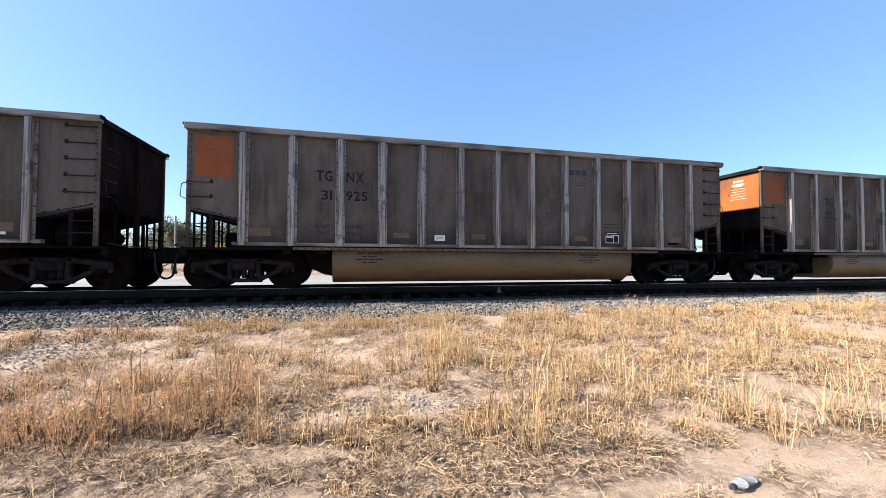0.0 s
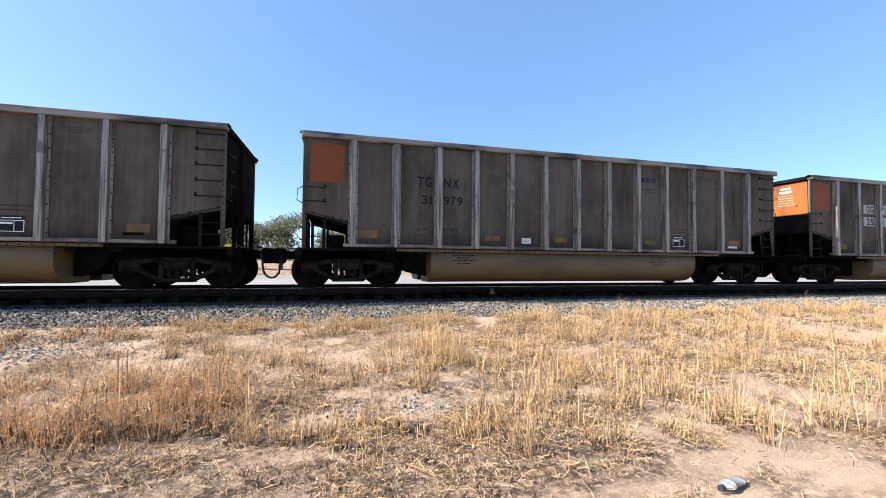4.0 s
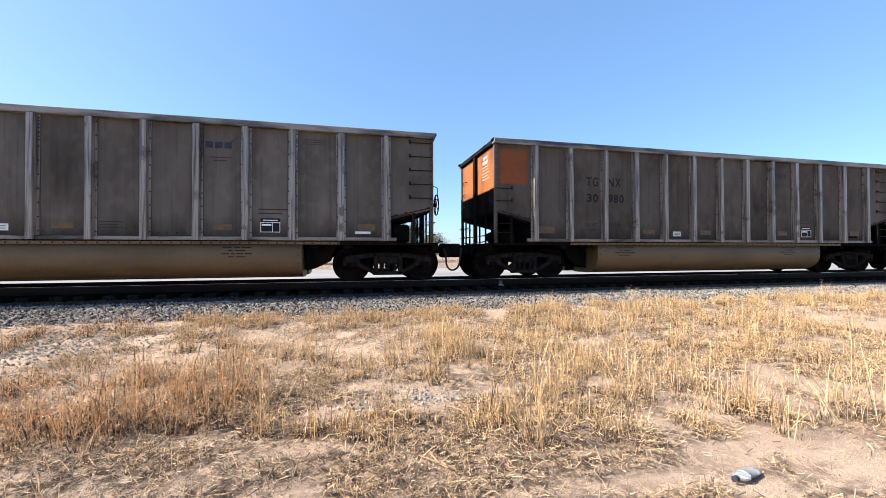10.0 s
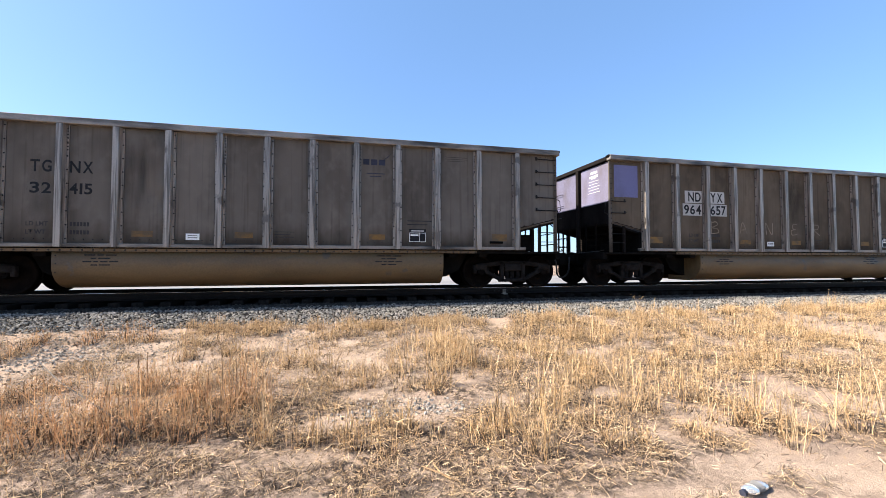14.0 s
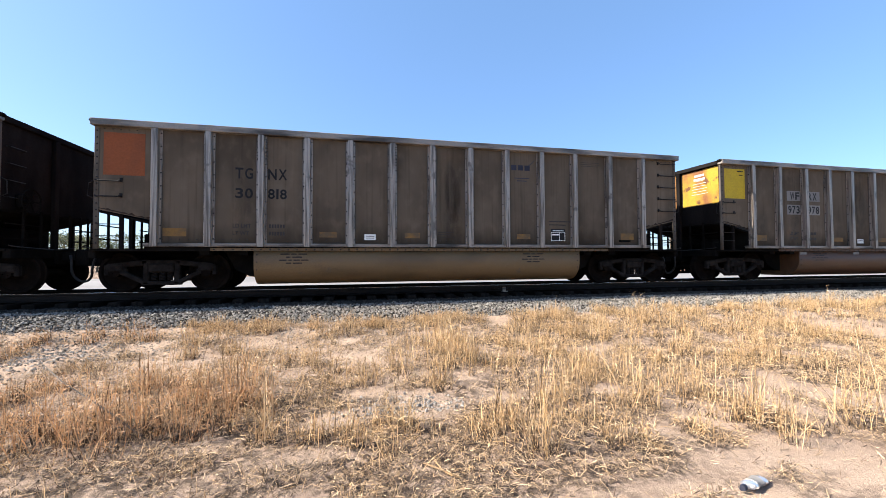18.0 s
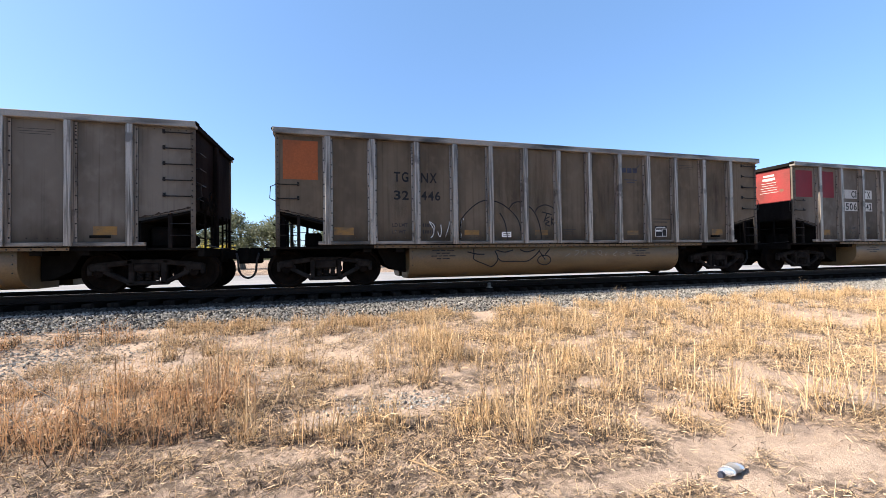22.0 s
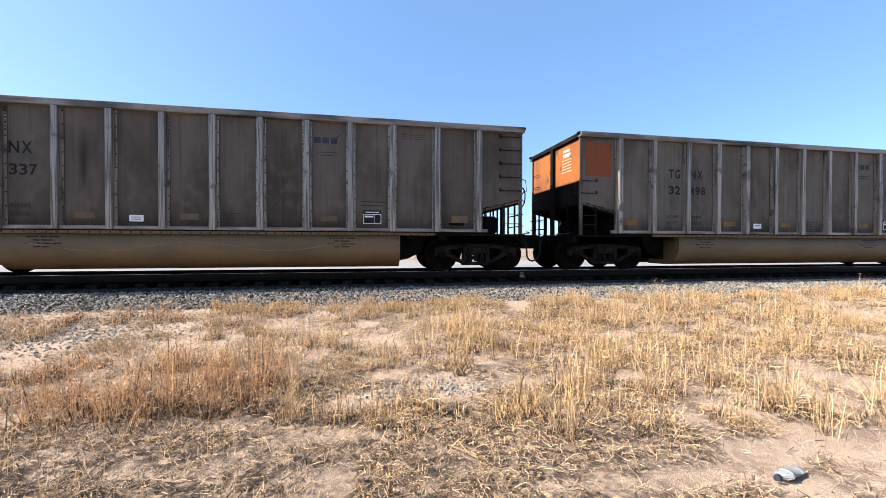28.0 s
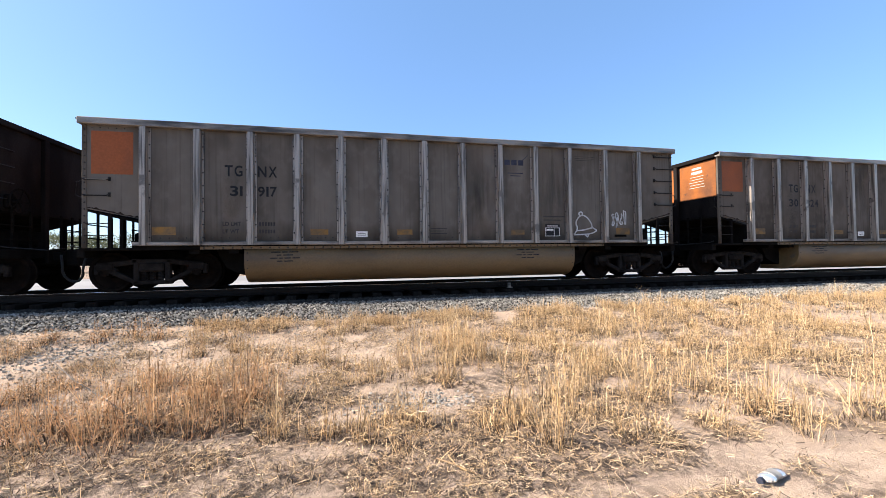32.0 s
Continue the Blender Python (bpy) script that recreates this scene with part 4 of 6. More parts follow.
    # black wedges added to fill the shaded gap between tub and truck
    for s in (-1, 1):
        bm = extrude(bmesh.new(), [(s * 4.17, 0.985), (s * 4.95, 0.985), (s * 4.7, 0.5), (s * 4.4, 0.35), (s * 4.17, 0.3)], -0.9, 0.9, "y")
        part("tub_end", bm, M_BLACK, car)
    # ladders
    for k in range(5):
        rung(car, 6.68, 7.22, FACE, 3.50 - 0.342 * k)
    for z in (2.46, 2.13):
        rung(car, -7.22, -6.78, FACE, z)
    # rust blooming along the raked edge of each end bay
    rr = random.Random(8)
    for s in (-1, 1):
        bm = bmesh.new()
        prev = None
        for k in range(17):
            x = 6.2 + k / 16
            z = 1.605 + (x - 6.2) * 0.235
            pair = [bm.verts.new((s * x, FACE - 0.0022, z)), bm.verts.new((s * x, FACE - 0.0022, z + 0.012 + 0.045 * rr.random() ** 1.6))]
            if prev:
                bm.faces.new((prev[0], pair[0], pair[1], prev[1]))
            prev = pair
        part("rust_edge", bm, M_RUST, car, "dark rust along the raked edge")
    # hand brake
    bm = bmesh.new()
    ring = [(7.47, -1.0 + 0.27 * math.cos(a), 2.0 + 0.27 * math.sin(a)) for a in np.linspace(0, 2 * math.pi, 19)]
    tube(bm, ring, 0.017, 5)
    for a in np.linspace(0, 2 * math.pi, 6)[:-1]:
        tube(bm, [(7.45, -1.0, 2.0), (7.47, -1.0 + 0.26 * math.cos(a), 2.0 + 0.26 * math.sin(a))], 0.012, 4)
    cyl(bm, (7.38, -1.0, 2.0), (1, 0, 0), 0.05, 0.2, 8)
    box(bm, 7.24, 7.34, -1.12, -0.88, 1.85, 2.15, 0.03)
    part("brake_wheel", bm, M_BLACK, car)
    # small stencils shared by all the cars
    bm = bmesh.new()
    box(bm, 3.25, 3.67, FACE - 0.006, FACE - 0.003, 1.21, 1.53)
    pl = part("placard", bm, M_INK, car, "black consolidated stencil with white frame")
    bm = bmesh.new()
    for a, b, c, d in ((3.25, 3.67, 1.21, 1.223), (3.25, 3.67, 1.427, 1.44), (3.25, 3.263, 1.21, 1.44), (3.657, 3.67, 1.21, 1.44), (3.5, 3.51, 1.21, 1.44), (3.28, 3.48, 1.36, 1.4), (3.3, 3.62, 1.475, 1.495)):
        box(bm, a, b, FACE - 0.012, FACE - 0.0075, c, d)
    part("white_frame", bm, M_WHITE, pl)
    part("white_tag", box(bmesh.new(), -1.69, -1.42, FACE - 0.006, FACE - 0.001, 1.2, 1.34), M_WHITE, car)
    for k in range(2):
        part("tag_bar", box(bmesh.new(), -1.65, -1.46, FACE - 0.01, FACE - 0.006, 1.285 - k * 0.045, 1.3 - k * 0.045), M_FADED, car)
    for t, a, b, z in (("LD LMT", -4.6, -4.22, 1.46), ("LT WT", -4.6, -4.26, 1.29)):
        lettering("weight_stencil", t, M_FADED, car, a, b, z, z + 0.09, FACE - 0.004)
    bm = bmesh.new()
    for z in (1.46, 1.29):
        for k in range(6):
            box(bm, -3.84 + 0.06 * k, -3.80 + 0.06 * k, FACE - 0.006, FACE - 0.002, z, z + 0.085)
    tagged(part("weight_bar", bm, M_FADED, car), kind="stuff")
    bm = bmesh.new()
    for k in range(3):
        box(bm, 4.16 + 0.03 * (k == 2), 4.76 - 0.06 * (k == 2), FACE - 0.006, FACE - 0.002, 3.38 - 0.05 * k, 3.39 - 0.05 * k)
        box(bm, 0.13, 0.55 - 0.08 * (k == 1), FACE - 0.006, FACE - 0.002, 1.4 - 0.06 * k, 1.415 - 0.06 * k)
        box(bm, 2.95 + 0.25, 3.9 - 0.2 * (k == 1), FACE - 0.006, FACE - 0.002, 1.72 - 0.09 * k, 1.745 - 0.09 * k) if k < 2 else None
    tagged(part("panel_stencil", bm, M_FADED, car), kind="stuff")
    bm = bmesh.new()
    for x in (-3.3, 2.75):
        for k, words in enumerate(((0.2, 0.12, 0.2), (0.1, 0.22), (0.16, 0.08, 0.14, 0.16), (0.12, 0.2))):
            u = x - (sum(words) + 0.035 * (len(words) - 1)) / 2
            for w_ in words:
                box(bm, u, u + w_, -1.506, -1.501, 0.85 - 0.07 * k, 0.874 - 0.07 * k)
                u += w_ + 0.035
    tagged(part("tub_stencil", bm, M_INK, car), kind="stuff")
    t1 = truck(car, -TRUCK_X)
    truck(car, TRUCK_X, t1)
    return car


# ---- what sets each car apart: mark, number, panel colour, decal state ----
FLEET = (
    ("TG", "NX", "31", "874", "orange", "old"), ("TG", "NX", "31", "925", "orange", "old"), ("TG", "NX", "32", "486", "orange", "old"),
    ("TG", "NX", "30", "069", "orange", "mid"), ("TG", "NX", "30", "389", "orange", "mid"), ("TG", "NX", "31", "979", "orange", "mid"),
    ("GG", "PX", "25", "11", "orange", "mid"), ("TG", "NX", "31", "495", "orange", "mid"), ("TG", "NX", "31", "590", "orange", "mid"),
    ("TG", "NX", "30", "351", "orange", "new"), ("TG", "NX", "32", "309", "orange", "old"), ("TG", "NX", "30", "980", "orange", "old"),
    ("TG", "NX", "30", "624", "orange", "old"), ("TG", "NX", "32", "196", "orange", "old"), ("TG", "NX", "32", "415", "orange", "mid"),
    ("ND", "YX", "964", "657", "blue", "mid"), ("WF", "RX", "974", "031", "yellow", "mid"), ("TG", "NX", "31", "521", "orange", "mid"),
    ("TG", "NX", "30", "818", "orange", "mid"), ("WF", "RX", "973", "978", "yellow", "mid"), ("WF", "RX", "973", "894", "yellow", "mid"),
    ("TG", "NX", "32", "638", "orange", "mid"), ("TG", "NX", "32", "446", "orange", "mid"), ("CI", "TX", "506", "542", "red", "mid"),
    ("CI", "TX", "505", "825", "red", "mid"), ("TG", "NX", "31", "306", "orange", "mid"), ("TG", "NX", "30", "778", "orange", "mid"),
    ("TG", "NX", "30", "337", "orange", "old"), ("TG", "NX", "32", "498", "orange", "mid"), ("TG", "NX", "30", "458", "orange", "mid"),
    ("TG", "NX", "30", "692", "orange", "mid"), ("TG", "NX", "31", "917", "orange", "mid"), ("TG", "NX", "30", "824", "orange", "mid"),
    ("TG", "NX", "31", "602", "orange", "mid"),
)
PLATED = {"ND": M_PATCH, "WF": M_GREYPATCH, "CI": M_PATCH, "GG": M_PATCH}


NARROW = {"1": 0.34, "I": 0.3}


def stencil_width(text, unit):
    return unit * (sum(NARROW.get(c, 1.0) for c in text) + 0.22 * (len(text) - 1))


def stencil(text, ink, parent, x0, x1, z0, z1, y):
    """One cut letter after another, each a part of its own."""
    sizes = [NARROW.get(c, 1.0) for c in text]
    unit = (x1 - x0) / (sum(sizes) + 0.22 * (len(text) - 1))
    for c, w_ in zip(text, sizes):
        lettering("stencil_letter", c, ink, parent, x0, x0 + w_ * unit, z0, z1, y)
        x0 += (w_ + 0.22) * unit


def dress(car, k):
    a, b, c, d, colour, state = FLEET[k]
    paint = M_PAINT[colour]
    y = FACE - 0.004
    spots = [(-7.11, -6.34)] + ([(-6.0, -5.3)] if colour == "red" else [])
    for x0, x1 in spots:
        part("colour_panel", box(bmesh.new(), x0, x1, y, FACE - 0.0005, 2.55, 3.46), paint, car, colour + " painted panel")
    for y0, y1 in ((-1.46, -0.12), (0.12, 1.46)):
        ep = part("end_colour_panel", box(bmesh.new(), -7.241, -7.236, y0, y1, 2.42, 3.56), M_PAINT_END[colour], car, colour + " end panel, rusting and sun-faded")
        if y0 < 0:
            bm = bmesh.new()
            for j, w_ in enumerate((0.36, 0.42, 0.26, 0.5, 0.46, 0.56, 0.5, 0.6)):
                h = 0.07 if j < 2 else 0.015
                z = 3.42 - 0.12 * j if j < 2 else 3.22 - 0.085 * (j - 2)
                box(bm, -7.245, -7.2415, -0.78 - w_ / 2, -0.78 + w_ / 2, z - h, z)
            tagged(part("end_lettering", bm, M_PATCH, ep), kind="stuff")
    plate = PLATED.get(a)
    ink = M_INK
    x_r = RIBS[2]
    if plate:
        la, lb, z2, z1, h = {"CI": (0.64, 0.5, 2.58, 2.14, 0.26), "ND": (0.6, 0.56, 2.5, 2.12, 0.3)}.get(a, (0.55, 0.55, 2.58, 2.14, 0.26))
        for t, s, z in ((a, -1, z2), (b, 1, z2), (c, -1, z1), (d, 1, z1)):
            wider = 0.08 if a == "ND" and len(t) > 2 else 0.0
            x0, x1 = (x_r - 0.13 - la - wider, x_r - 0.13) if s < 0 else (x_r + 0.14, x_r + 0.14 + lb + wider)
            if a == "GG":
                z -= 0.02
            pl = part("number_patch", box(bmesh.new(), x0, x1, y - 0.002, FACE - 0.0005, z - 0.035, z + h + 0.02), plate, car, "pale patch behind the stencilled mark")
            m = 0.04
            wide = min(x1 - x0 - 2 * m, stencil_width(t, 0.2 if a == "ND" else 0.17))
            xs0 = x1 - m - wide if s < 0 else x0 + m
            stencil(t, ink, pl, xs0, xs0 + wide, z, z + h - 0.02, y - 0.005)
    else:
        for t, s, z, h in ((a, -1, 2.575, 0.25), (b, 1, 2.575, 0.25), (c, -1, 2.13, 0.23), (d, 1, 2.13, 0.23)):
            wide = stencil_width(t, 0.166 if len(t) < 3 else 0.146)
            wide = 0.41 if t == "NX" else wide
            x0 = x_r - 0.185 - wide if s < 0 else x_r + 0.135
            stencil(t, ink, car, x0, x0 + wide, z, z + h, y)
    rs = random.Random(100 + k)
    stains = [(-4.42, 0.26, 2.1, 0.75)] if a != "CI" else [(-0.9, 0.5, 3.1, 0.5)]
    for j in range(7 if k == 3 else rs.choice((1, 2, 2, 3, 4))):
        stains.append((rs.choice((-5.7, -2.6, -1.55, -0.55, 0.5, 1.5, 3.5, 4.55, 5.6)), rs.uniform(0.42, 0.49), rs.uniform(2.2, 3.1), rs.uniform(0.9, 1.5)))
    for x, wx, z, hz in stains:
        part("soot_stain", box(bmesh.new(), x - wx, x + wx, FACE - 0.0025, FACE - 0.0015, max(z - hz, 1.15), min(z + hz, 3.56)), M_SOOT, car, "soft dark soot stain")
    mk = {"old": M_MARK_OLD, "mid": M_MARK, "new": M_MARK_NEW}[state]
    for x, w_ in ((-5.76, 0.46), (-2.53, 0.4), (-0.52, 0.38), (2.46, 0.38), (5.62, 0.42)):
        hh = 0.18 if w_ > 0.41 else 0.13
        part("reflective_decal", box(bmesh.new(), x - w_ / 2, x + w_ / 2, y, FACE - 0.0005, 1.255, 1.255 + hh), mk, car)
    part("door_latch", box(bmesh.new(), 5.35, 5.72, FACE - 0.02, FACE, 1.19, 1.25, 0.006), M_BLACK if k % 5 else M_WHITE, car)
    if a == "TG":
        # operator's device: bars and a swoosh in faded navy
        bm = bmesh.new()
        for j in range(3):
            x = 2.12 + 0.19 * j
            box(bm, x, x + 0.15, y, FACE - 0.0005, 3.08, 3.22)
        for w_, z in ((0.22, 2.86), (0.14, 2.79)):
            box(bm, 2.42 - w_, 2.42 + w_, y, FACE - 0.0005, z, z + 0.022)
        tube(bm, [(2.62, FACE - 0.002, 3.22), (2.72, FACE - 0.002, 3.3), (2.79, FACE - 0.002, 3.38)], [0.012, 0.009, 0.003], 4)
        part("operator_device", bm, M_DEVICE if k % 4 else M_FADED, car, "faded navy operator device")
    if a == "WF":
        bm = box(bmesh.new(), -6.62, -6.4, y - 0.003, y - 0.0005, 3.37, 3.4)
        box(bm, -6.56, -6.42, y - 0.003, y - 0.0005, 3.26, 3.285)
        tagged(part("panel_note", bm, M_INK, car), kind="stuff")
        for x in (-4.0, -1.7, 0.7, 2.6, 3.95):
            part("tub_tag", box(bmesh.new(), x - 0.13, x + 0.13, -1.506, -1.5, 0.83, 0.91), M_GREYPATCH, car)


def ribbon(name, strokes, material, parent, y, wide=0.03):
    """Spray lines: flat strips along strokes of (x, z) points on the side."""
    bm = bmesh.new()
    for st in strokes:
        pts = [Vector((u, v)) for u, v in st]
        prev = None
        for i, p in enumerate(pts):
            d = (pts[min(i + 1, len(pts) - 1)] - pts[max(i - 1, 0)])
            d = d.normalized() if d.length > 1e-6 else Vector((1, 0))
            nrm = Vector((-d.y, d.x)) * wide / 2
            a, b = bm.verts.new((p.x + nrm.x, y, p.y + nrm.y)), bm.verts.new((p.x - nrm.x, y, p.y - nrm.y))
            if prev:
                bm.faces.new((prev[0], prev[1], b, a))
            prev = (a, b)
    r = bmesh.ops.extrude_face_region(bm, geom=bm.faces[:])
    bmesh.ops.translate(bm, vec=(0, -0.003, 0), verts=[v for v in r["geom"] if isinstance(v, bmesh.types.BMVert)])
    bmesh.ops.recalc_face_normals(bm, faces=bm.faces)
    return part(name, bm, material, parent, "sprayed " + material.name.replace("_", " ") + " tag")


def scrawl(rnd, x0, x1, z0, z1, count):
    """Looping strokes that read as an illegible tag."""
    out = []
    for j in range(count):
        cx = x0 + (x1 - x0) * (j + 0.5) / count
        w_, h = (x1 - x0) / count * 0.62, (z1 - z0)
        ph, tw = rnd.uniform(0, 6.28), rnd.choice((1, 2, 2, 3))
        top, low, slant = rnd.uniform(0.7, 1.0), rnd.uniform(0.0, 0.25), rnd.uniform(-0.1, 0.35)
        bend = rnd.uniform(0.6, 1.6)
        pts = []
        for t in np.linspace(0, rnd.uniform(2.6, 5.4), 18):
            q = low + (top - low) * (0.5 + 0.5 * math.cos(bend * t + 0.6 * ph))
            pts.append((cx + w_ * 0.8 * math.sin(tw * t + ph) * (0.4 + 0.5 * t / 6.3) + slant * (q - 0.5) * w_, z0 + h * q))
        out.append(pts)
    return out


def smooth_stroke(st, steps=6):
    """A polyline rounded through its points."""
    p = [np.array(q, float) for q in (st[0], *st, st[-1])]
    out = []
    for a, b, c, d in zip(p, p[1:], p[2:], p[3:]):
        for u in np.arange(steps) / steps:
            out.append(tuple(0.5 * (2 * b + (c - a) * u + (2 * a - 5 * b + 4 * c - d) * u * u + (3 * b - a - 3 * c + d) * u ** 3)))
    return out + [tuple(st[-1])]


def graffiti(cars):
    r = random.Random(11)
    y = FACE - 0.005
    # a bold black tag of four hooked letters across two panels
    big = [[(2.17, 1.72), (2.22, 1.92), (2.27, 2.0), (2.32, 2.01)], [(2.26, 2.0), (2.28, 1.72), (2.27, 1.42)], [(2.52, 1.83), (2.4, 1.72), (2.29, 1.62)], [(2.36, 1.67), (2.42, 1.52), (2.5, 1.38)],
           [(2.82, 1.9), (2.7, 1.9), (2.64, 1.86), (2.62, 1.74), (2.7, 1.7), (2.78, 1.7)], [(2.68, 1.7), (2.6, 1.55), (2.63, 1.4), (2.72, 1.36), (2.84, 1.42)],
           [(2.92, 1.92), (3.0, 1.8), (3.1, 1.72)], [(3.34, 1.96), (3.2, 1.7), (3.1, 1.4), (3.06, 1.2)],
           [(3.36, 2.02), (3.46, 1.9), (3.52, 1.66), (3.6, 1.42)], [(3.8, 1.95), (3.7, 1.76), (3.56, 1.6), (3.48, 1.48)], [(3.56, 1.9), (3.68, 1.92), (3.79, 1.9)], [(3.5, 1.5), (3.66, 1.44), (3.78, 1.4)], [(3.56, 1.7), (3.8, 1.69), (4.05, 1.69), (4.28, 1.68)]]
    ribbon("spray_tag", [smooth_stroke(st) for st in big], M_SPRAY["black"], cars[3], FACE - 0.016, 0.1)
    ribbon("spray_tag", scrawl(r, 1.2, 1.75, 1.25, 1.6, 4), M_SPRAY["black"], cars[13], y, 0.028)
    glyphs = {"B": [[(0.05, 0.0), (0.1, 0.5), (0.08, 1.0)], [(0.05, 0.9), (0.6, 1.0), (0.8, 0.75), (0.2, 0.5), (0.8, 0.4), (0.9, 0.1), (0.0, 0.0)]], "A": [[(0.0, 0.0), (0.35, 1.0), (0.9, 0.05)], [(0.1, 0.35), (0.8, 0.4)]],
              "N": [[(0.1, 0.0), (0.0, 1.0), (0.8, 0.0), (0.9, 1.0)]], "E": [[(0.9, 0.95), (0.3, 0.9), (0.35, 0.55), (0.7, 0.5), (0.1, 0.4), (0.2, 0.02), (0.9, 0.1)]], "R": [[(0.1, 0.0), (0.05, 1.0)], [(0.05, 0.95), (0.7, 0.9), (0.6, 0.55), (0.1, 0.5), (0.9, 0.0)]]}
    for t, x in (("B", -3.82), ("A", -2.74), ("N", -1.74), ("E", -0.74), ("R", 0.2)):
        ribbon("spray_letter", [smooth_stroke([(x + 0.3 * u, 1.56 + 0.36 * v) for u, v in st]) for st in glyphs[t]], M_SPRAY["tan"], cars[15], y, 0.026)
    lettering("spray_tag", "ggmu", M_SPRAY["white"], cars[16], 4.05, 4.75, 1.2, 1.5, y, label="white sprayed tag")
    lettering("spray_tag", "naptime", M_SPRAY["white"], cars[17], -6.02, -5.28, 1.5, 1.72, y, label="white sprayed tag")
    ribbon("spray_tag", scrawl(r, 1.1, 1.55, 1.3, 1.55, 4), M_SPRAY["white"], cars[17], y, 0.022)
    ribbon("spray_tag", scrawl(r, -3.7, -2.7, 1.15, 1.7, 5), M_SPRAY["white"], cars[22], y, 0.02)
    # wide black arches over three panels, running down on to the tub
    ov = [[(-2.85, 1.15), (-2.85, 1.4), (-2.8, 1.67), (-2.57, 1.93), (-2.3, 2.12), (-2.05, 2.17), (-1.72, 2.1), (-1.43, 1.91), (-1.22, 1.67), (-1.13, 1.35), (-1.11, 1.13)],
          [(-1.48, 1.94), (-1.37, 2.09), (-1.2, 2.15), (-1.01, 2.09), (-0.78, 1.94), (-0.62, 1.67), (-0.54, 1.35), (-0.53, 1.13)], [(-0.7, 1.88), (-0.62, 2.0), (-0.42, 2.08), (-0.22, 2.04), (-0.1, 1.96)],
          [(-1.74, 1.84), (-1.62, 1.64), (-1.56, 1.4), (-1.53, 1.13)], [(-0.5, 1.89), (-0.34, 1.85), (-0.2, 1.82)], [(-0.35, 1.84), (-0.42, 1.66), (-0.45, 1.6)], [(-0.26, 1.76), (-0.4, 1.68), (-0.28, 1.62), (-0.4, 1.56), (-0.26, 1.5)], [(-0.2, 1.74), (-0.22, 1.52)], [(-0.1, 1.72), (-0.2, 1.64), (-0.1, 1.48)]]
    ribbon("spray_tag", [smooth_stroke(st) for st in ov], M_SPRAY["black"], cars[22], y, 0.03)
    low = [[(-2.48, 0.9), (-2.47, 0.75), (-2.47, 0.62), (-2.2, 0.5), (-1.97, 0.43), (-1.8, 0.62), (-1.88, 0.84)], [(-2.65, 0.82), (-2.4, 0.76), (-2.18, 0.75)], [(-1.79, 0.64), (-1.68, 0.56), (-1.3, 0.55), (-0.95, 0.55), (-0.7, 0.7), (-0.55, 0.86)],
           [(-1.85, 0.86), (-1.6, 0.8), (-1.35, 0.86)], [(-1.15, 0.86), (-0.95, 0.8), (-0.7, 0.86)], [(-0.58, 0.82), (-0.4, 0.58)], [(-0.25, 0.88), (-0.4, 0.72)], [(-0.43 + 0.2 * math.cos(t), 0.57 + 0.13 * math.sin(t)) for t in np.linspace(0, 6.2, 16)]]
    ribbon("spray_tag", [smooth_stroke(st, 4) for st in low], M_SPRAY["black"], cars[22], -1.507, 0.03)
    ribbon("spray_tag", scrawl(r, 0.2, 2.5, 0.66, 0.82, 9), M_SPRAY["tan"], cars[22], -1.507, 0.022)
    lettering("spray_tag", "GTL", M_SPRAY["black"], cars[25], -0.86, -0.3, 1.42, 1.82, y, label="black sprayed tag")
    ribbon("spray_tag", scrawl(r, -1.86, -1.18, 1.42, 1.85, 6), M_SPRAY["black"], cars[25], y, 0.025)
    ribbon("spray_tag", scrawl(r, 1.1, 1.82, 1.45, 1.75, 4) + scrawl(r, 1.08, 1.84, 1.16, 1.42, 6), M_SPRAY["black"], cars[25], y, 0.025)
    ribbon("spray_tag", scrawl(r, 4.2, 5.0, 1.35, 1.75, 4), M_SPRAY["black"], cars[25], y, 0.035)
    lettering("spray_tag", "FREIBIER", M_SPRAY["blue"], cars[25], -1.93, 1.67, 0.5, 0.9, -1.506, label="large blue sprayed tag on the tub")
    ribbon("spray_tag", [[(2.0, 0.7), (2.15, 0.7)], [(2.3, 0.7), (2.45, 0.7)], [(2.55, 0.6), (2.8, 0.82)], [(2.8, 0.6), (2.55, 0.82)], [(2.68, 0.58), (2.68, 0.84)]], M_SPRAY["blue"], cars[25], -1.507, 0.04)
    for x in (-3.9, -2.03, -0.05, 1.9, 3.75):
        part("tub_tag", box(bmesh.new(), x - 0.12, x + 0.12, -1.508, -1.5, 0.83, 0.92), M_BLACK, cars[25])
    ribbon("spray_line", [[(x, 0.66 + 0.1 * math.sin(1.75 * x + 2.4)) for x in np.linspace(-3.6, 3.3, 60)]], M_SPRAY["tan"], cars[27], -1.507, 0.014)
    ribbon("spray_tag", scrawl(r, 6.3, 6.66, 1.95, 2.5, 3), M_FADED, cars[19], y, 0.02)
    ribbon("spray_tag", scrawl(r, 4.2, 4.75, 2.85, 3.2, 3), M_SPRAY["green"], cars[29], y, 0.04)
    ribbon("spray_tag", scrawl(r, 5.2, 5.85, 2.9, 3.2, 4), M_SPRAY["green"], cars[29], y, 0.035)
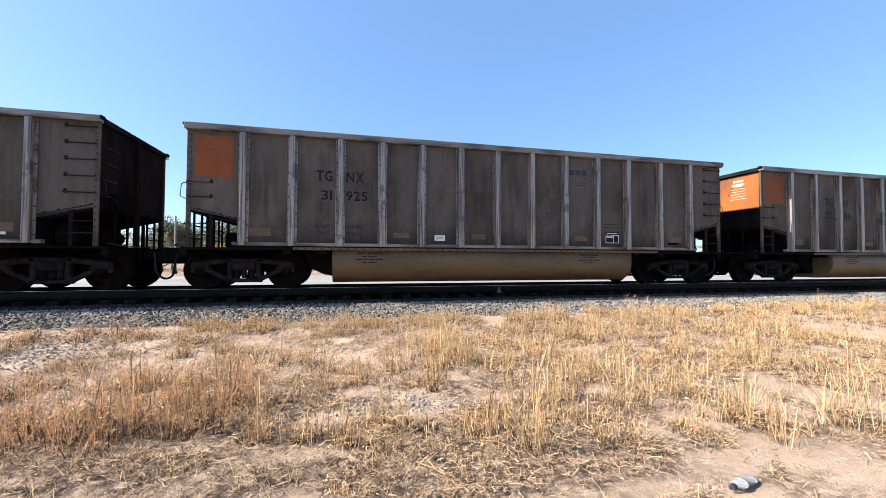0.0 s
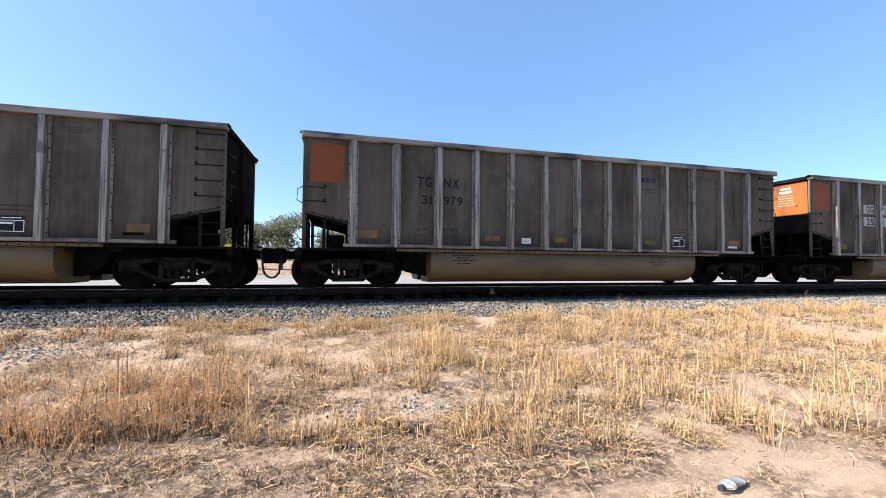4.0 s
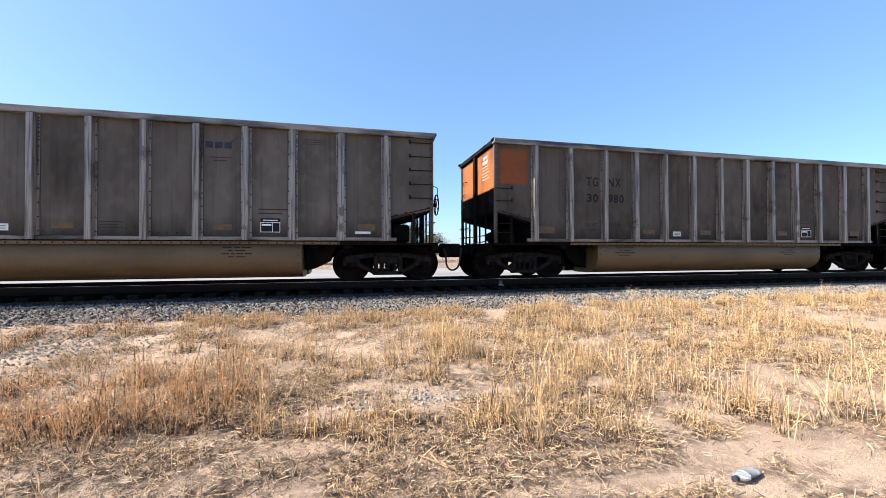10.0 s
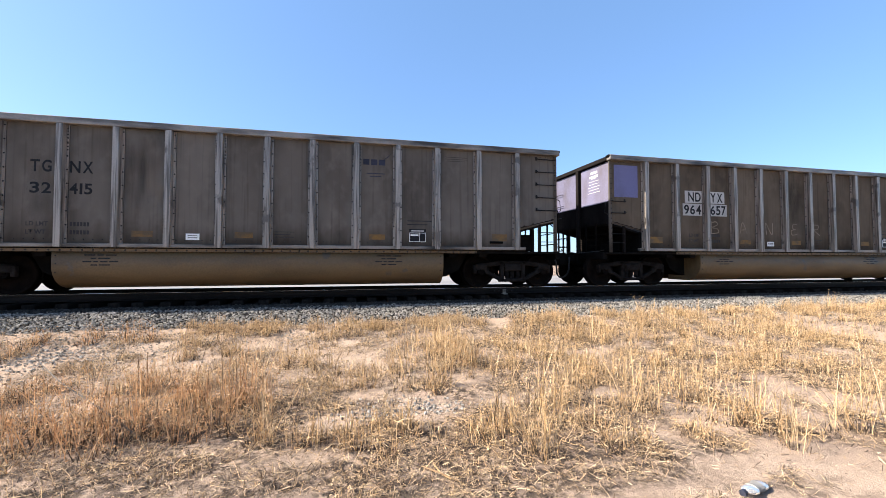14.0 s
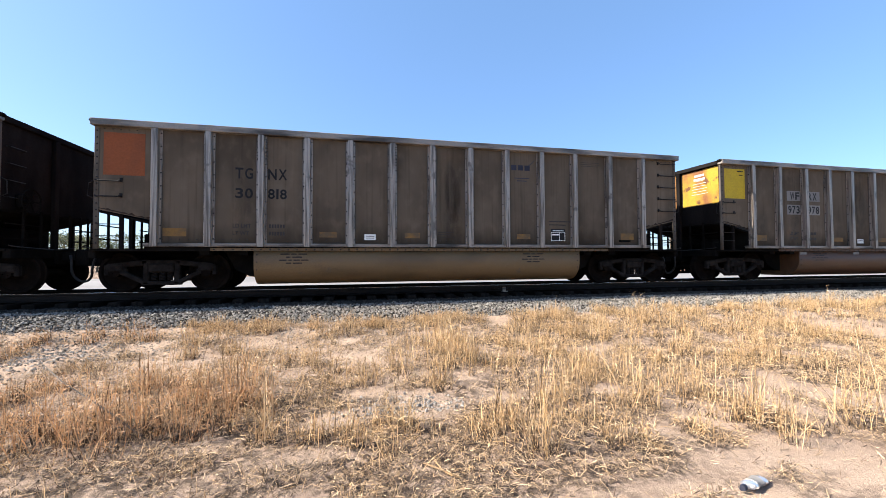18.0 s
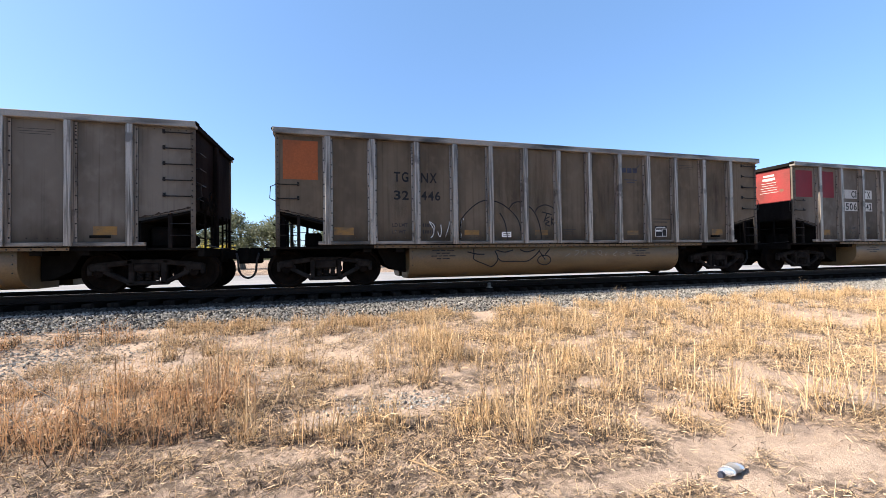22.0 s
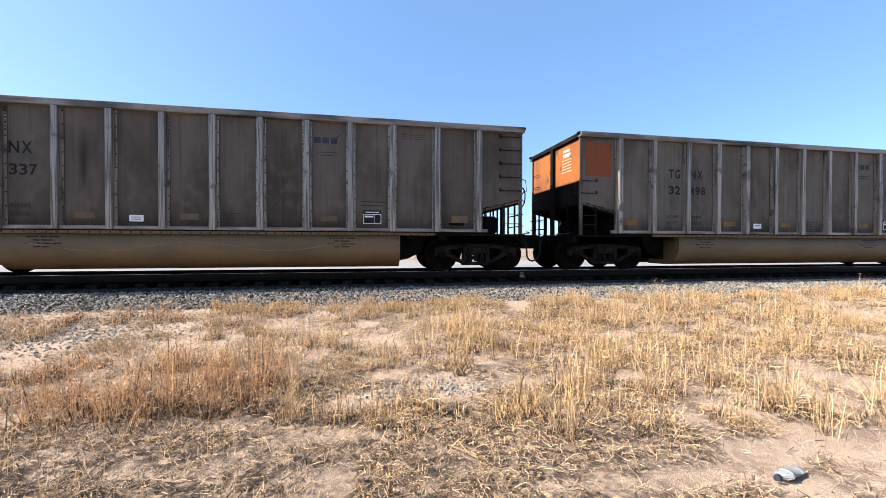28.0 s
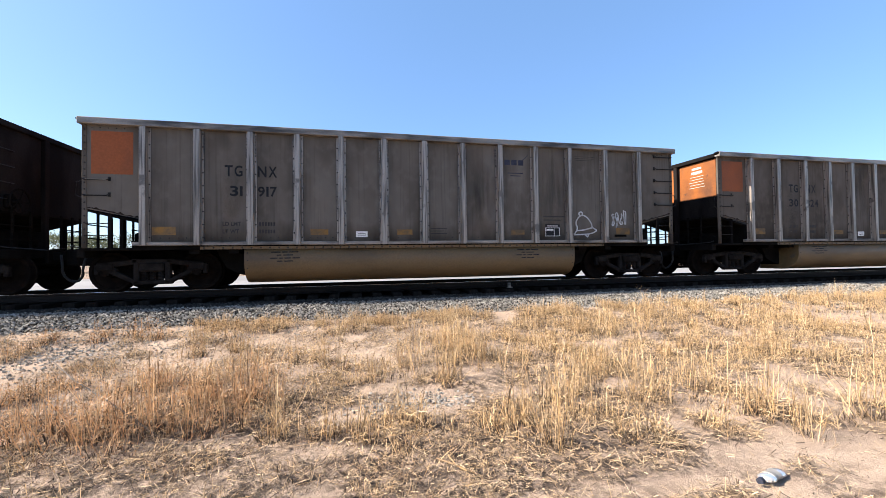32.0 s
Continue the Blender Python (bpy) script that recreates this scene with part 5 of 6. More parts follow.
    glyphs.update({"K": [[(0.1, 1.0), (0.15, 0.5), (0.0, 0.0)], [(0.9, 0.9), (0.2, 0.5), (0.6, 0.4), (1.1, 0.0)]], "Y": [[(0.0, 1.0), (0.15, 0.6), (0.6, 0.5), (0.85, 0.95)], [(0.85, 0.95), (0.7, 0.3), (0.3, 0.0), (0.05, 0.15)]],
                   "1": [[(0.1, 0.7), (0.45, 1.0), (0.4, 0.5), (0.5, 0.0)]], "3": [[(0.1, 0.9), (0.7, 1.0), (0.75, 0.7), (0.3, 0.5), (0.9, 0.35), (0.6, 0.0), (0.05, 0.1)]]})
    strokes = [smooth_stroke([(-1.65 + 0.238 * i + 0.24 * u, 0.52 + (0.33 if i % 2 else 0.29) * v) for u, v in st]) for i, t in enumerate("1KAYAKER13") for st in glyphs[t]]
    ribbon("spray_tag", strokes, M_SPRAY["white"], cars[30], -1.507, 0.026)
    # a chalky bell outline and a tag
    bell = [[(4.1, 1.25), (4.2, 1.42), (4.16, 1.57), (4.24, 1.72), (4.36, 1.78), (4.5, 1.72), (4.62, 1.57), (4.66, 1.45), (4.78, 1.36), (4.55, 1.27), (4.1, 1.25)], [(4.19, 1.36), (4.4, 1.38), (4.68, 1.45)],
            [(4.31 + 0.055 * math.cos(t), 1.82 + 0.05 * math.sin(t)) for t in np.linspace(0, 6.2, 9)], [(4.45, 1.24), (4.5, 1.19), (4.54, 1.25)]]
    ribbon("bell_drawing", [smooth_stroke(st) for st in bell], M_SPRAY["white"], cars[31], y, 0.035)
    ribbon("spray_tag", scrawl(r, 5.25, 5.75, 1.45, 1.95, 4), M_SPRAY["white"], cars[31], y, 0.035)


first_car = build_car()
cars = [first_car]
for k in range(1, len(FLEET)):
    cars.append(copy_thing(first_car, pose(k * PITCH, RAIL_Y, 0)))
for k, c in enumerate(cars):
    colour = FLEET[k][4]
    tagged(c, "weathered grey aluminium coal gondola with %s corner panels, rolling on rails" % colour, "freight car", "coal train cars")
    dress(c, k)
    skin = M_PANEL_BROWN if FLEET[k][0] in ("WF", "ND") or k in (18, 22) else (M_PANEL_GREY if k in (7, 8, 9, 10, 12, 13, 14, 17, 21, 23, 24, 28, 29, 30, 31) else M_PANEL)
    for o in c.children:
        if o.data and o.name.startswith("side_panel"):
            o.material_slots[0].link = "OBJECT"
            o.material_slots[0].material = skin
    if FLEET[k][0] == "WF":
        for o in c.children:
            if o.name.startswith("tub") and len(o.data.materials) and o.data.materials[0] == M_TUB:
                o.material_slots[0].link = "OBJECT"
                o.material_slots[0].material = M_TUB_BROWN
graffiti(cars)


# ---- trees and distance beyond the track ----
def tree(x, y, h, wide, seed, label, leaf=None, leaves=4200, low=0.1):
    r = np.random.default_rng(seed)
    rn = random.Random(seed)
    z0 = rise(x, y)
    tr = tagged(empty("tree", pose(x, y, z0)), label, "tree")
    bm = tube(bmesh.new(), [(0, 0, -0.1), (0.05 * h * rn.uniform(-1, 1), 0.05, 0.22 * h), (0.06 * h * rn.uniform(-1, 1), 0.1, 0.5 * h), (0, 0, 0.8 * h)], [0.05 * h, 0.038 * h, 0.022 * h, 0.006 * h], 8)
    blobs = []
    for j in range(11):
        a = rn.uniform(0, 6.28)
        d = wide * 0.5 * rn.uniform(0.2, 0.75)
        c = Vector((d * math.cos(a), d * math.sin(a), h * rn.uniform(low + 0.22, 0.84)))
        tube(bm, [(0, 0, c.z * 0.45), (c.x * 0.5, c.y * 0.5, c.z * 0.8), tuple(c)], [0.016 * h, 0.01 * h, 0.003 * h], 5)
        blobs.append((c, wide * rn.uniform(0.17, 0.3), h * rn.uniform(0.12, 0.22)))
    part("trunk", bm, M_BARK, tr)
    k = leaves
    pick = r.integers(0, len(blobs), k)
    c = np.array([b[0] for b in blobs])[pick]
    rad = np.array([(b[1], b[1], b[2]) for b in blobs])[pick]
    d = r.normal(size=(k, 3))
    d /= np.linalg.norm(d, axis=1)[:, None]
    p = c + d * rad * (r.uniform(0, 1, (k, 1)) ** 0.45) * r.uniform(0.75, 1.25, (k, 1))
    p[:, 2] = np.clip(p[:, 2], low * h * 0.5, None)
    s = r.uniform(0.012, 0.03, (k, 1)) * h
    u, v = r.normal(size=(k, 3)), r.normal(size=(k, 3))
    u /= np.linalg.norm(u, axis=1)[:, None]
    v -= u * (u * v).sum(1)[:, None]
    v /= np.linalg.norm(v, axis=1)[:, None]
    q = np.stack([p - u * s, p + v * s * 0.5, p + u * s, p - v * s * 0.5], 1)
    crown = soup("crown", q.reshape(-1, 3), np.arange(4 * k).reshape(k, 4), leaf or M_LEAF, tr)
    tagged(crown, "clumped dusty olive foliage")
    return tr


def at(az, dist):
    return dist * math.sin(radians(az)), dist * math.cos(radians(az))


GREEN = "dusty olive-green tree with an uneven crown beyond the track"
for az, dist, el, wide, seed in ((-18.2, 58, 3.4, 6, 2), (-14.6, 52, 5.0, 5.5, 3), (-11.5, 50, 6.0, 4.5, 4), (-7.6, 46, 6.2, 5.2, 5), (-0.6, 48, 5.8, 5.0, 7), (2.4, 45, 6.2, 5.6, 8), (5.6, 50, 5.2, 5, 9), (8.6, 56, 4.2, 4.6, 10), (11.2, 62, 2.9, 5, 12), (-22.6, 56, 3.0, 5.5, 13), (-26.5, 52, 3.3, 6, 14), (-30.5, 58, 2.8, 6.5, 15), (-35, 55, 3.0, 6, 16), (-20.4, 47, 4.7, 3.6, 17), (-19.0, 50, 4.2, 3.4, 18)):
    x, y = at(az, dist)
    tree(x, y, dist * math.tan(radians(el + 0.35)) + 0.72 - rise(x, y), wide * 1.2, seed, GREEN, None, 5200, 0.05)
x, y = at(-15.2, 33)
bush = tree(x, y, 2.7, 2.6, 21, "yellow-leaved shrub in autumn colour", M_LEAF_YELLOW, 1800, 0.0)
bush.name = "shrub"
for az, dist, hh, seed in ((-21.5, 45, 2.4, 31), (-24, 47, 2.0, 32), (-28, 55, 2.2, 33), (-5.5, 50, 1.5, 34), (13.5, 70, 2.2, 35), (16.5, 75, 1.9, 36), (21, 80, 2.2, 37), (26, 85, 2.0, 38), (32, 90, 2.4, 39)):
    x, y = at(az, dist)
    s = tree(x, y, hh, hh * 1.9, seed, "low dusty green shrub beyond the track", None, 700, 0.0)
    s.name = "shrub"
    s["category"] = "shrub"
# a distant belt of trees along the horizon
r = np.random.default_rng(77)
k = 9000
ang = r.uniform(-50, 75, k)
dd = r.uniform(330, 420, k)
hz = 3.2 + 2.6 * np.sin(ang * 0.31) + 2.0 * np.sin(ang * 0.83 + 1) + 1.2 * np.sin(ang * 2.3)
zz = np.clip(hz, 1.2, None) * r.uniform(0, 1, k) ** 0.7
p = np.stack([dd * np.sin(np.radians(ang)), dd * np.cos(np.radians(ang)), zz - 0.6], 1)
sz = r.uniform(0.8, 2.0, (k, 1))
u = r.normal(size=(k, 3))
u /= np.linalg.norm(u, axis=1)[:, None]
v = np.cross(u, r.normal(size=(k, 3)))
v /= np.linalg.norm(v, axis=1)[:, None]
q = np.stack([p - u * sz, p + v * sz * 0.6, p + u * sz, p - v * sz * 0.6], 1)
tagged(soup("far_trees", q.reshape(-1, 3), np.arange(4 * k).reshape(k, 4), M_LEAF), "distant belt of trees on the horizon", "trees", kind="stuff")
# pale pole
x, y = at(-20.3, 38)
pole = tagged(empty("utility_pole", pose(x, y, rise(x, y))), "slender pale metal pole beyond the track", "pole")
part("shaft", tube(bmesh.new(), [(0, 0, -0.2), (0, 0, 2.2), (0, 0, 4.6)], [0.09, 0.075, 0.06], 10), M_RIB, pole)
part("base", cyl(bmesh.new(), (0, 0, 0.1), (0, 0, 1), 0.2, 0.3, 12), M_BALLAST, pole)

# ---- dry grass, weeds, litter ----
# clumps: x, y, spread, height
WEEDS = ((-2.27, 4.04, .24, .65), (-1.88, 3.94, .19, .61), (-2.66, 4.07, .17, .45), (-1.17, 4.24, .26, .62), (-1.0, 4.48, .14, .56), (-2.11, 5.22, .16, .41), (-4.41, 8.06, .46, .3), (-3.54, 5.39, .25, .28), (-1.5, 4.6, .3, .4))
STRAW_NEAR = ((-.7, 3.65, .1, .55), (-.26, 3.6, .16, .37), (.13, 3.37, .13, .32), (1.45, 2.86, .11, .74), (1.08, 3.2, .15, .27), (3.62, 2.95, .19, .46), (3.7, 2.69, .14, .43),
              (2.35, 2.82, .15, .35), (4.56, 2.62, .25, .72), (1.96, 3.83, .21, .6), (1.39, 3.26, .18, .35), (3.01, 2.85, .12, .27), (.52, 3.48, .12, .35), (2.1, 3.33, .13, .42))
STRAW_FAR = ((-.58, 5.94, .38, .45), (.36, 5.17, .35, .41), (1.11, 5.89, .41, .65), (-2.43, 7.55, .31, .45), (1.64, 5.36, .38, .55), (2.32, 5.19, .44, .5), (2.77, 4.38, .17, .57),
             (3.04, 3.56, .28, .53), (3.7, 3.62, .3, .51), (6.7, 4.25, .39, .36), (7.0, 7.23, .79, .42), (5.17, 6.5, .43, .45), (7.4, 6.32, .54, .42), (11.9, 7.56, 1.16, .4), (1.55, 6.26, .29, .35), (3.31, 4.57, .3, .47), (-.14, 7.62, .5, .42), (3.76, 7.16, .54, .39))


def blades(r, bx, by, hh, lean_max, wide, seg=3, curl=0.35, bz=None):
    """Thin bent strips growing from the ground at bx, by."""
    k = len(bx)
    bz = np.array([rise(a, b) for a, b in zip(bx, by)]) - 0.01 if bz is None else bz
    az = r.uniform(0, 2 * np.pi, k)
    lean = np.abs(r.normal(0, lean_max, k))
    fa = r.uniform(0, np.pi, k)
    t = np.linspace(0, 1, seg + 1)
    ang = lean[:, None] + curl * lean[:, None] * t[None] * 2
    dh = hh[:, None] / seg * np.cos(ang)
    dr = hh[:, None] / seg * np.sin(ang)
    z = np.concatenate([np.zeros((k, 1)), np.cumsum(dh[:, :-1], 1)], 1) + bz[:, None]
    q = np.concatenate([np.zeros((k, 1)), np.cumsum(dr[:, :-1], 1)], 1)
    x, y = bx[:, None] + q * np.cos(az)[:, None], by[:, None] + q * np.sin(az)[:, None]
    ww = wide[:, None] * np.array([1.0] + [0.9] * (seg - 1) + [0.35])[None] / 2
    sx_, sy_ = np.cos(fa)[:, None] * ww, np.sin(fa)[:, None] * ww
    a = np.stack([x - sx_, y - sy_, z], -1)
    b = np.stack([x + sx_, y + sy_, z], -1)
    v = np.stack([a, b], 2).reshape(k, 2 * (seg + 1), 3)
    f = np.array([(2 * i, 2 * i + 1, 2 * i + 3, 2 * i + 2) for i in range(seg)])
    return v, f, np.stack([x[:, -1], y[:, -1], z[:, -1]], -1)


def branches(r, v, per, part_of, lean):
    """Short side shoots that leave the stalks v partway up."""
    k, m = v.shape[:2]
    i = np.repeat(np.arange(k), per)
    mid = (v[:, 0::2] + v[:, 1::2]) / 2
    t = r.uniform(0.25, 0.95, len(i)) * (mid.shape[1] - 1)
    a = np.minimum(t.astype(int), mid.shape[1] - 2)
    p = mid[i, a] + (mid[i, a + 1] - mid[i, a]) * (t - a)[:, None]
    hh = np.linalg.norm(mid[:, -1] - mid[:, 0], axis=1)[i] * part_of * r.uniform(0.4, 1.3, len(i))
    return blades(r, p[:, 0], p[:, 1], hh, lean, r.uniform(0.002, 0.0045, len(i)), 2, r.uniform(-0.3, 0.6, (len(i), 1)), p[:, 2])


def arcs(bx, by, bz, length, wide, high):
    """Curled dry stems: short bent strips that arch up from bx, by, bz."""
    k, seg = len(bx), 5
    ln = r.uniform(*length, k) / seg
    ang = r.uniform(0, 2 * np.pi, k)[:, None] + np.cumsum(r.normal(0, 0.5, (k, seg)), 1)
    x = bx[:, None] + np.concatenate([np.zeros((k, 1)), np.cumsum(np.cos(ang), 1)], 1) * ln[:, None]
    y = by[:, None] + np.concatenate([np.zeros((k, 1)), np.cumsum(np.sin(ang), 1)], 1) * ln[:, None]
    arch = np.sin(np.linspace(0.15, r.uniform(1.6, 3.1, k), seg + 1).T) * r.uniform(0.1, 1, k)[:, None] ** 1.5 * high
    z = bz[:, None] + 0.008 + arch + r.normal(0, 0.004, (k, seg + 1))
    p = np.stack([x, y, z], -1)
    w_ = r.uniform(*wide, k)[:, None] / 2 * np.linspace(1, 0.5, seg + 1)[None]
    ups = np.stack([-np.sin(ang[:, :1]) * 0.7 + 0 * x, np.cos(ang[:, :1]) * 0.7 + 0 * x, 0.7 + 0 * x], -1) * w_[..., None]
    v = np.stack([p - ups, p + ups], 2).reshape(k, 2 * (seg + 1), 3)
    return v, np.array([(2 * i, 2 * i + 1, 2 * i + 3, 2 * i + 2) for i in range(seg)])


def leafage(fx, fy, fh, count, spread_, height, length, wide, fleck):
    """Curled stems and shrivelled leaf flecks that fill a plant between its stalks."""
    i = r.integers(0, len(fx), count)
    u = r.uniform(0, 1, count) ** 1.3
    sp_ = spread_ * (0.7 + 0.8 * u)
    x, y = fx[i] + r.normal(0, 1, count) * sp_, fy[i] + r.normal(0, 1, count) * sp_
    z = np.array([rise(a, b) for a, b in zip(x, y)]) + u * height * fh[i] * 0.8
    half = count // 2
    return [arcs(x[:half], y[:half], z[:half], length, wide, 0.06), seed_heads(r, np.stack([x[half:], y[half:], z[half:] + 0.01], -1), fleck)]


def join(groups):
    vs, fs, o = [], [], 0
    for v, f in groups:
        k, m = v.shape[:2]
        fs.append((f[None] + (o + m * np.arange(k))[:, None, None]).reshape(-1, 4))
        vs.append(v.reshape(-1, 3))
        o += k * m
    return np.concatenate(vs), np.concatenate(fs)


def seed_heads(r, tips, size):
    """Small leaf-like flecks round the stalk tops."""
    k = len(tips)
    u = r.normal(size=(k, 3)) * size
    v = r.normal(size=(k, 3)) * size * 0.35
    q = np.stack([tips - u, tips + v, tips + u, tips - v], 1)
    return q, np.array([(0, 1, 2, 3)])


r = np.random.default_rng(5)
MIDDLE = [(x, y, 0.2, h) for x, y, h in zip(r.uniform(-2.5, 15, 95), r.uniform(4.7, 8.7, 95), r.uniform(0.22, 0.46, 95)) if bare(x, y) > 0.5 and (x > 0.2 or h < 0.3)]
MIDDLE += [(x, y, 0.18, h) for x, y, h in zip(r.uniform(-3, 16, 60), r.uniform(8.0, 8.8, 60), r.uniform(0.12, 0.3, 60))]


def spread(k, y0, y1, power=1.0):
    """Random points over the part of the verge that lies before the camera."""
    y = y0 + (y1 - y0) * r.uniform(0, 1, k) ** power
    lo, hi = -0.8 * y - 1.2, 2.2 * y + 2.5
    return lo + (hi - lo) * r.uniform(0, 1, k), y


def tufts(cx, cy, count, sp, hh, lean, wide, seg=3):
    """Stalks in tufts: arrays of centres, stalk counts, spreads and heights."""
    i = np.repeat(np.arange(len(cx)), count)
    k = len(i)
    bx, by = cx[i] + r.normal(0, 1, k) * sp[i], cy[i] + r.normal(0, 1, k) * sp[i]
    by = np.minimum(by, 8.95)
    return blades(r, bx, by, hh[i] * r.uniform(0.35, 1.1, k), lean, r.uniform(*wide, k), seg, r.uniform(-0.2, 0.8, (k, 1)))


groups, crowns = [], []


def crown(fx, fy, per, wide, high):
    """Short dead blades round the foot of each tussock, coloured dark for its shade."""
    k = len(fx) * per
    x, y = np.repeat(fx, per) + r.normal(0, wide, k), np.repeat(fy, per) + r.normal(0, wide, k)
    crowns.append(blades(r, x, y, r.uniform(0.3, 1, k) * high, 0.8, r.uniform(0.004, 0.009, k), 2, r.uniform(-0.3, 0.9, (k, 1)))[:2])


for cx, cy, sp, hh in (*STRAW_NEAR, *STRAW_FAR, *MIDDLE):
    # a clump is several tussocks, each with a tight foot
    feet = max(3, int(26 * sp))
    fx, fy, fh = r.normal(cx, sp * 0.75, feet), r.normal(cy, sp * 0.6, feet), r.uniform(0.6, 1.15, feet)
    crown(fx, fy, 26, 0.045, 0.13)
    i = r.integers(0, feet, int(24 + 170 * sp))
    k = len(i)
    bx, by = fx[i] + r.normal(0, 0.06, k), fy[i] + r.normal(0, 0.06, k)
    fat = 0.75 + 0.06 * cy
    v, f, tips = blades(r, bx, by, 1.12 * hh * fh[i] * (0.35 + 0.65 * r.uniform(0, 1, k)), 0.4, r.uniform(0.0036, 0.0082, k) * fat, 4, r.uniform(-1.2, 1.2, (k, 1)))
    groups.append((v, f))
    v2, f2, tips2 = branches(r, v, 4, 0.3, 0.7)
    groups.append((v2, f2))
    groups += leafage(fx, fy, fh, int(50 + 420 * sp), 0.09, hh * 0.75, (0.06, 0.22), (0.0028, 0.0062), 0.009)
    groups.append(seed_heads(r, tips2[::2], 0.009))
cx, cy = spread(12000, 1.9, 8.9, 0.75)
dens = np.array([patchy(a, b) for a, b in zip(cx, cy)])
keep = r.uniform(0, 1, len(cx)) < np.clip((dens - 0.48) * 2.0, 0.0, 1) * np.clip((cy - 2.2) / 3.2, 0.08, 0.8)
cx, cy, dens = cx[keep], cy[keep], dens[keep]
crown(cx, cy, 7, 0.045, 0.07)
hh = r.uniform(0.06, 0.22, len(cx)) * np.clip(0.6 + dens * 0.7, 0.6, 1.5)
v, f, tips = tufts(cx, cy, r.integers(4, 15, len(cx)), r.uniform(0.02, 0.1, len(cx)), hh, 0.75, (0.0025, 0.006))
groups.append((v, f))
groups.append(branches(r, v, 1, 0.4, 0.9)[:2])
groups.append(seed_heads(r, tips[::4], 0.009))
gv, gf = join(groups)
tagged(soup("dry_grass", gv, gf, M_STRAW), "sun-bleached straw-coloured dry grass tufts on sandy soil", "grass", kind="stuff")

groups = []
for cx, cy, sp, hh in WEEDS:
    feet = max(4, int(34 * sp))
    fx, fy, fh = r.normal(cx, sp * 0.95, feet), r.normal(cy, sp * 0.9, feet), r.uniform(0.45, 1.15, feet)
    crown(fx, fy, 34, 0.06, 0.2)
    i = r.integers(0, feet, int(36 + 260 * sp))
    k = len(i)
    bx, by = fx[i] + r.normal(0, 0.09, k), fy[i] + r.normal(0, 0.09, k)
    v, f, tips = blades(r, bx, by, 1.15 * hh * fh[i] * (0.35 + 0.65 * r.uniform(0, 1, k)), 0.28, r.uniform(0.0038, 0.0085, k), 4, r.uniform(-1.0, 1.2, (k, 1)))
    groups.append((v, f))
    groups.append(branches(r, v, 5, 0.22, 0.8)[:2])
    groups += leafage(fx, fy, fh, int(120 + 1900 * sp), 0.12, hh, (0.04, 0.15), (0.0026, 0.006), 0.008)
    for j in range(5):
        mid = v[:, 2 * (j % 4) + 2, :] * (1 - j / 8) + v[:, -1, :] * (j / 8) + r.normal(0, 0.03, (k, 3))
        groups.append(seed_heads(r, mid, 0.008))
gv, gf = join(groups)
tagged(soup("dry_weeds", gv, gf, M_WEED), "rust-brown upright dry weeds on sandy soil", "weeds", kind="stuff")


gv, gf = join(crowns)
tagged(soup("grass_crowns", gv, gf, M_CROWN), "crowns of dead grass at the feet of the tufts, coloured dark for shade", "grass", kind="stuff")


def lying(k, y0, y1, power, cut, gain, length, wide, lift, tilt, thin=0.03):
    """Three-sided bits lying on the soil, thickest where the grass has grown and fallen."""
    bx, by = spread(k, y0, y1, power)
    dens = np.array([patchy(a, b) + 0.35 * noise.noise((a * 3.1, b * 3.1, 5.0)) for a, b in zip(bx, by)])
    keep = r.uniform(0, 1, k) < np.clip((dens - cut) * gain, thin, 1)
    bx, by = bx[keep], by[keep]
    k = len(bx)
    bz = np.array([rise(a, b) for a, b in zip(bx, by)]) + 0.006 + r.uniform(0, 1, k) ** 2 * lift
    az, ln, wd = r.uniform(0, np.pi, k), r.uniform(*length, k) * r.uniform(0.3, 1, k), r.uniform(*wide, k)
    c = np.stack([bx, by, bz], 1)
    u = np.stack([np.cos(az), np.sin(az), r.normal(0, tilt, k)], 1) * ln[:, None]
    w_ = np.stack([-np.sin(az), np.cos(az), 0 * az], 1) * wd[:, None]
    top = np.array([0, 0, 1.0])[None] * wd[:, None]
    pr = np.stack([c - u - w_, c - u + w_, c - u + top, c + u - w_, c + u + w_, c + u + top], 1)
    return pr, np.array([(0, 1, 4, 3), (1, 2, 5, 4), (2, 0, 3, 5)])


def behind(k):
    """Random points on the verge behind and beside the camera, off the strip that the other grass covers."""
    x, y = r.uniform(-10, 16, k), r.uniform(-9, 6, k)
    keep = (y < 1.8) | (x < -0.8 * y - 1.2) | (x > 2.2 * y + 2.5)
    keep &= np.hypot(x, y) > 0.6
    return x[keep], y[keep]


def scattered(k):
    """Crumbled bits lying about the rest of the verge."""
    x, y = behind(k)
    k = len(x)
    z = np.array([rise(a, b) for a, b in zip(x, y)]) + 0.008
    az, ln, wd = r.uniform(0, np.pi, k), r.uniform(0.02, 0.07, k), r.uniform(0.003, 0.007, k)
    c = np.stack([x, y, z], 1)
    u = np.stack([np.cos(az), np.sin(az), 0 * az], 1) * ln[:, None]
    w_ = np.stack([-np.sin(az), np.cos(az), 0 * az], 1) * wd[:, None]
    top = np.array([0, 0, 1.0])[None] * wd[:, None]
    return np.stack([c - u - w_, c - u + w_, c - u + top, c + u - w_, c + u + w_, c + u + top], 1), np.array([(0, 1, 4, 3), (1, 2, 5, 4), (2, 0, 3, 5)])


gv, gf = join([scattered(9000)])
tagged(soup("sparse_litter", gv, gf, M_LITTER), "sparse crumbled plant litter on sandy soil", "litter", kind="stuff")
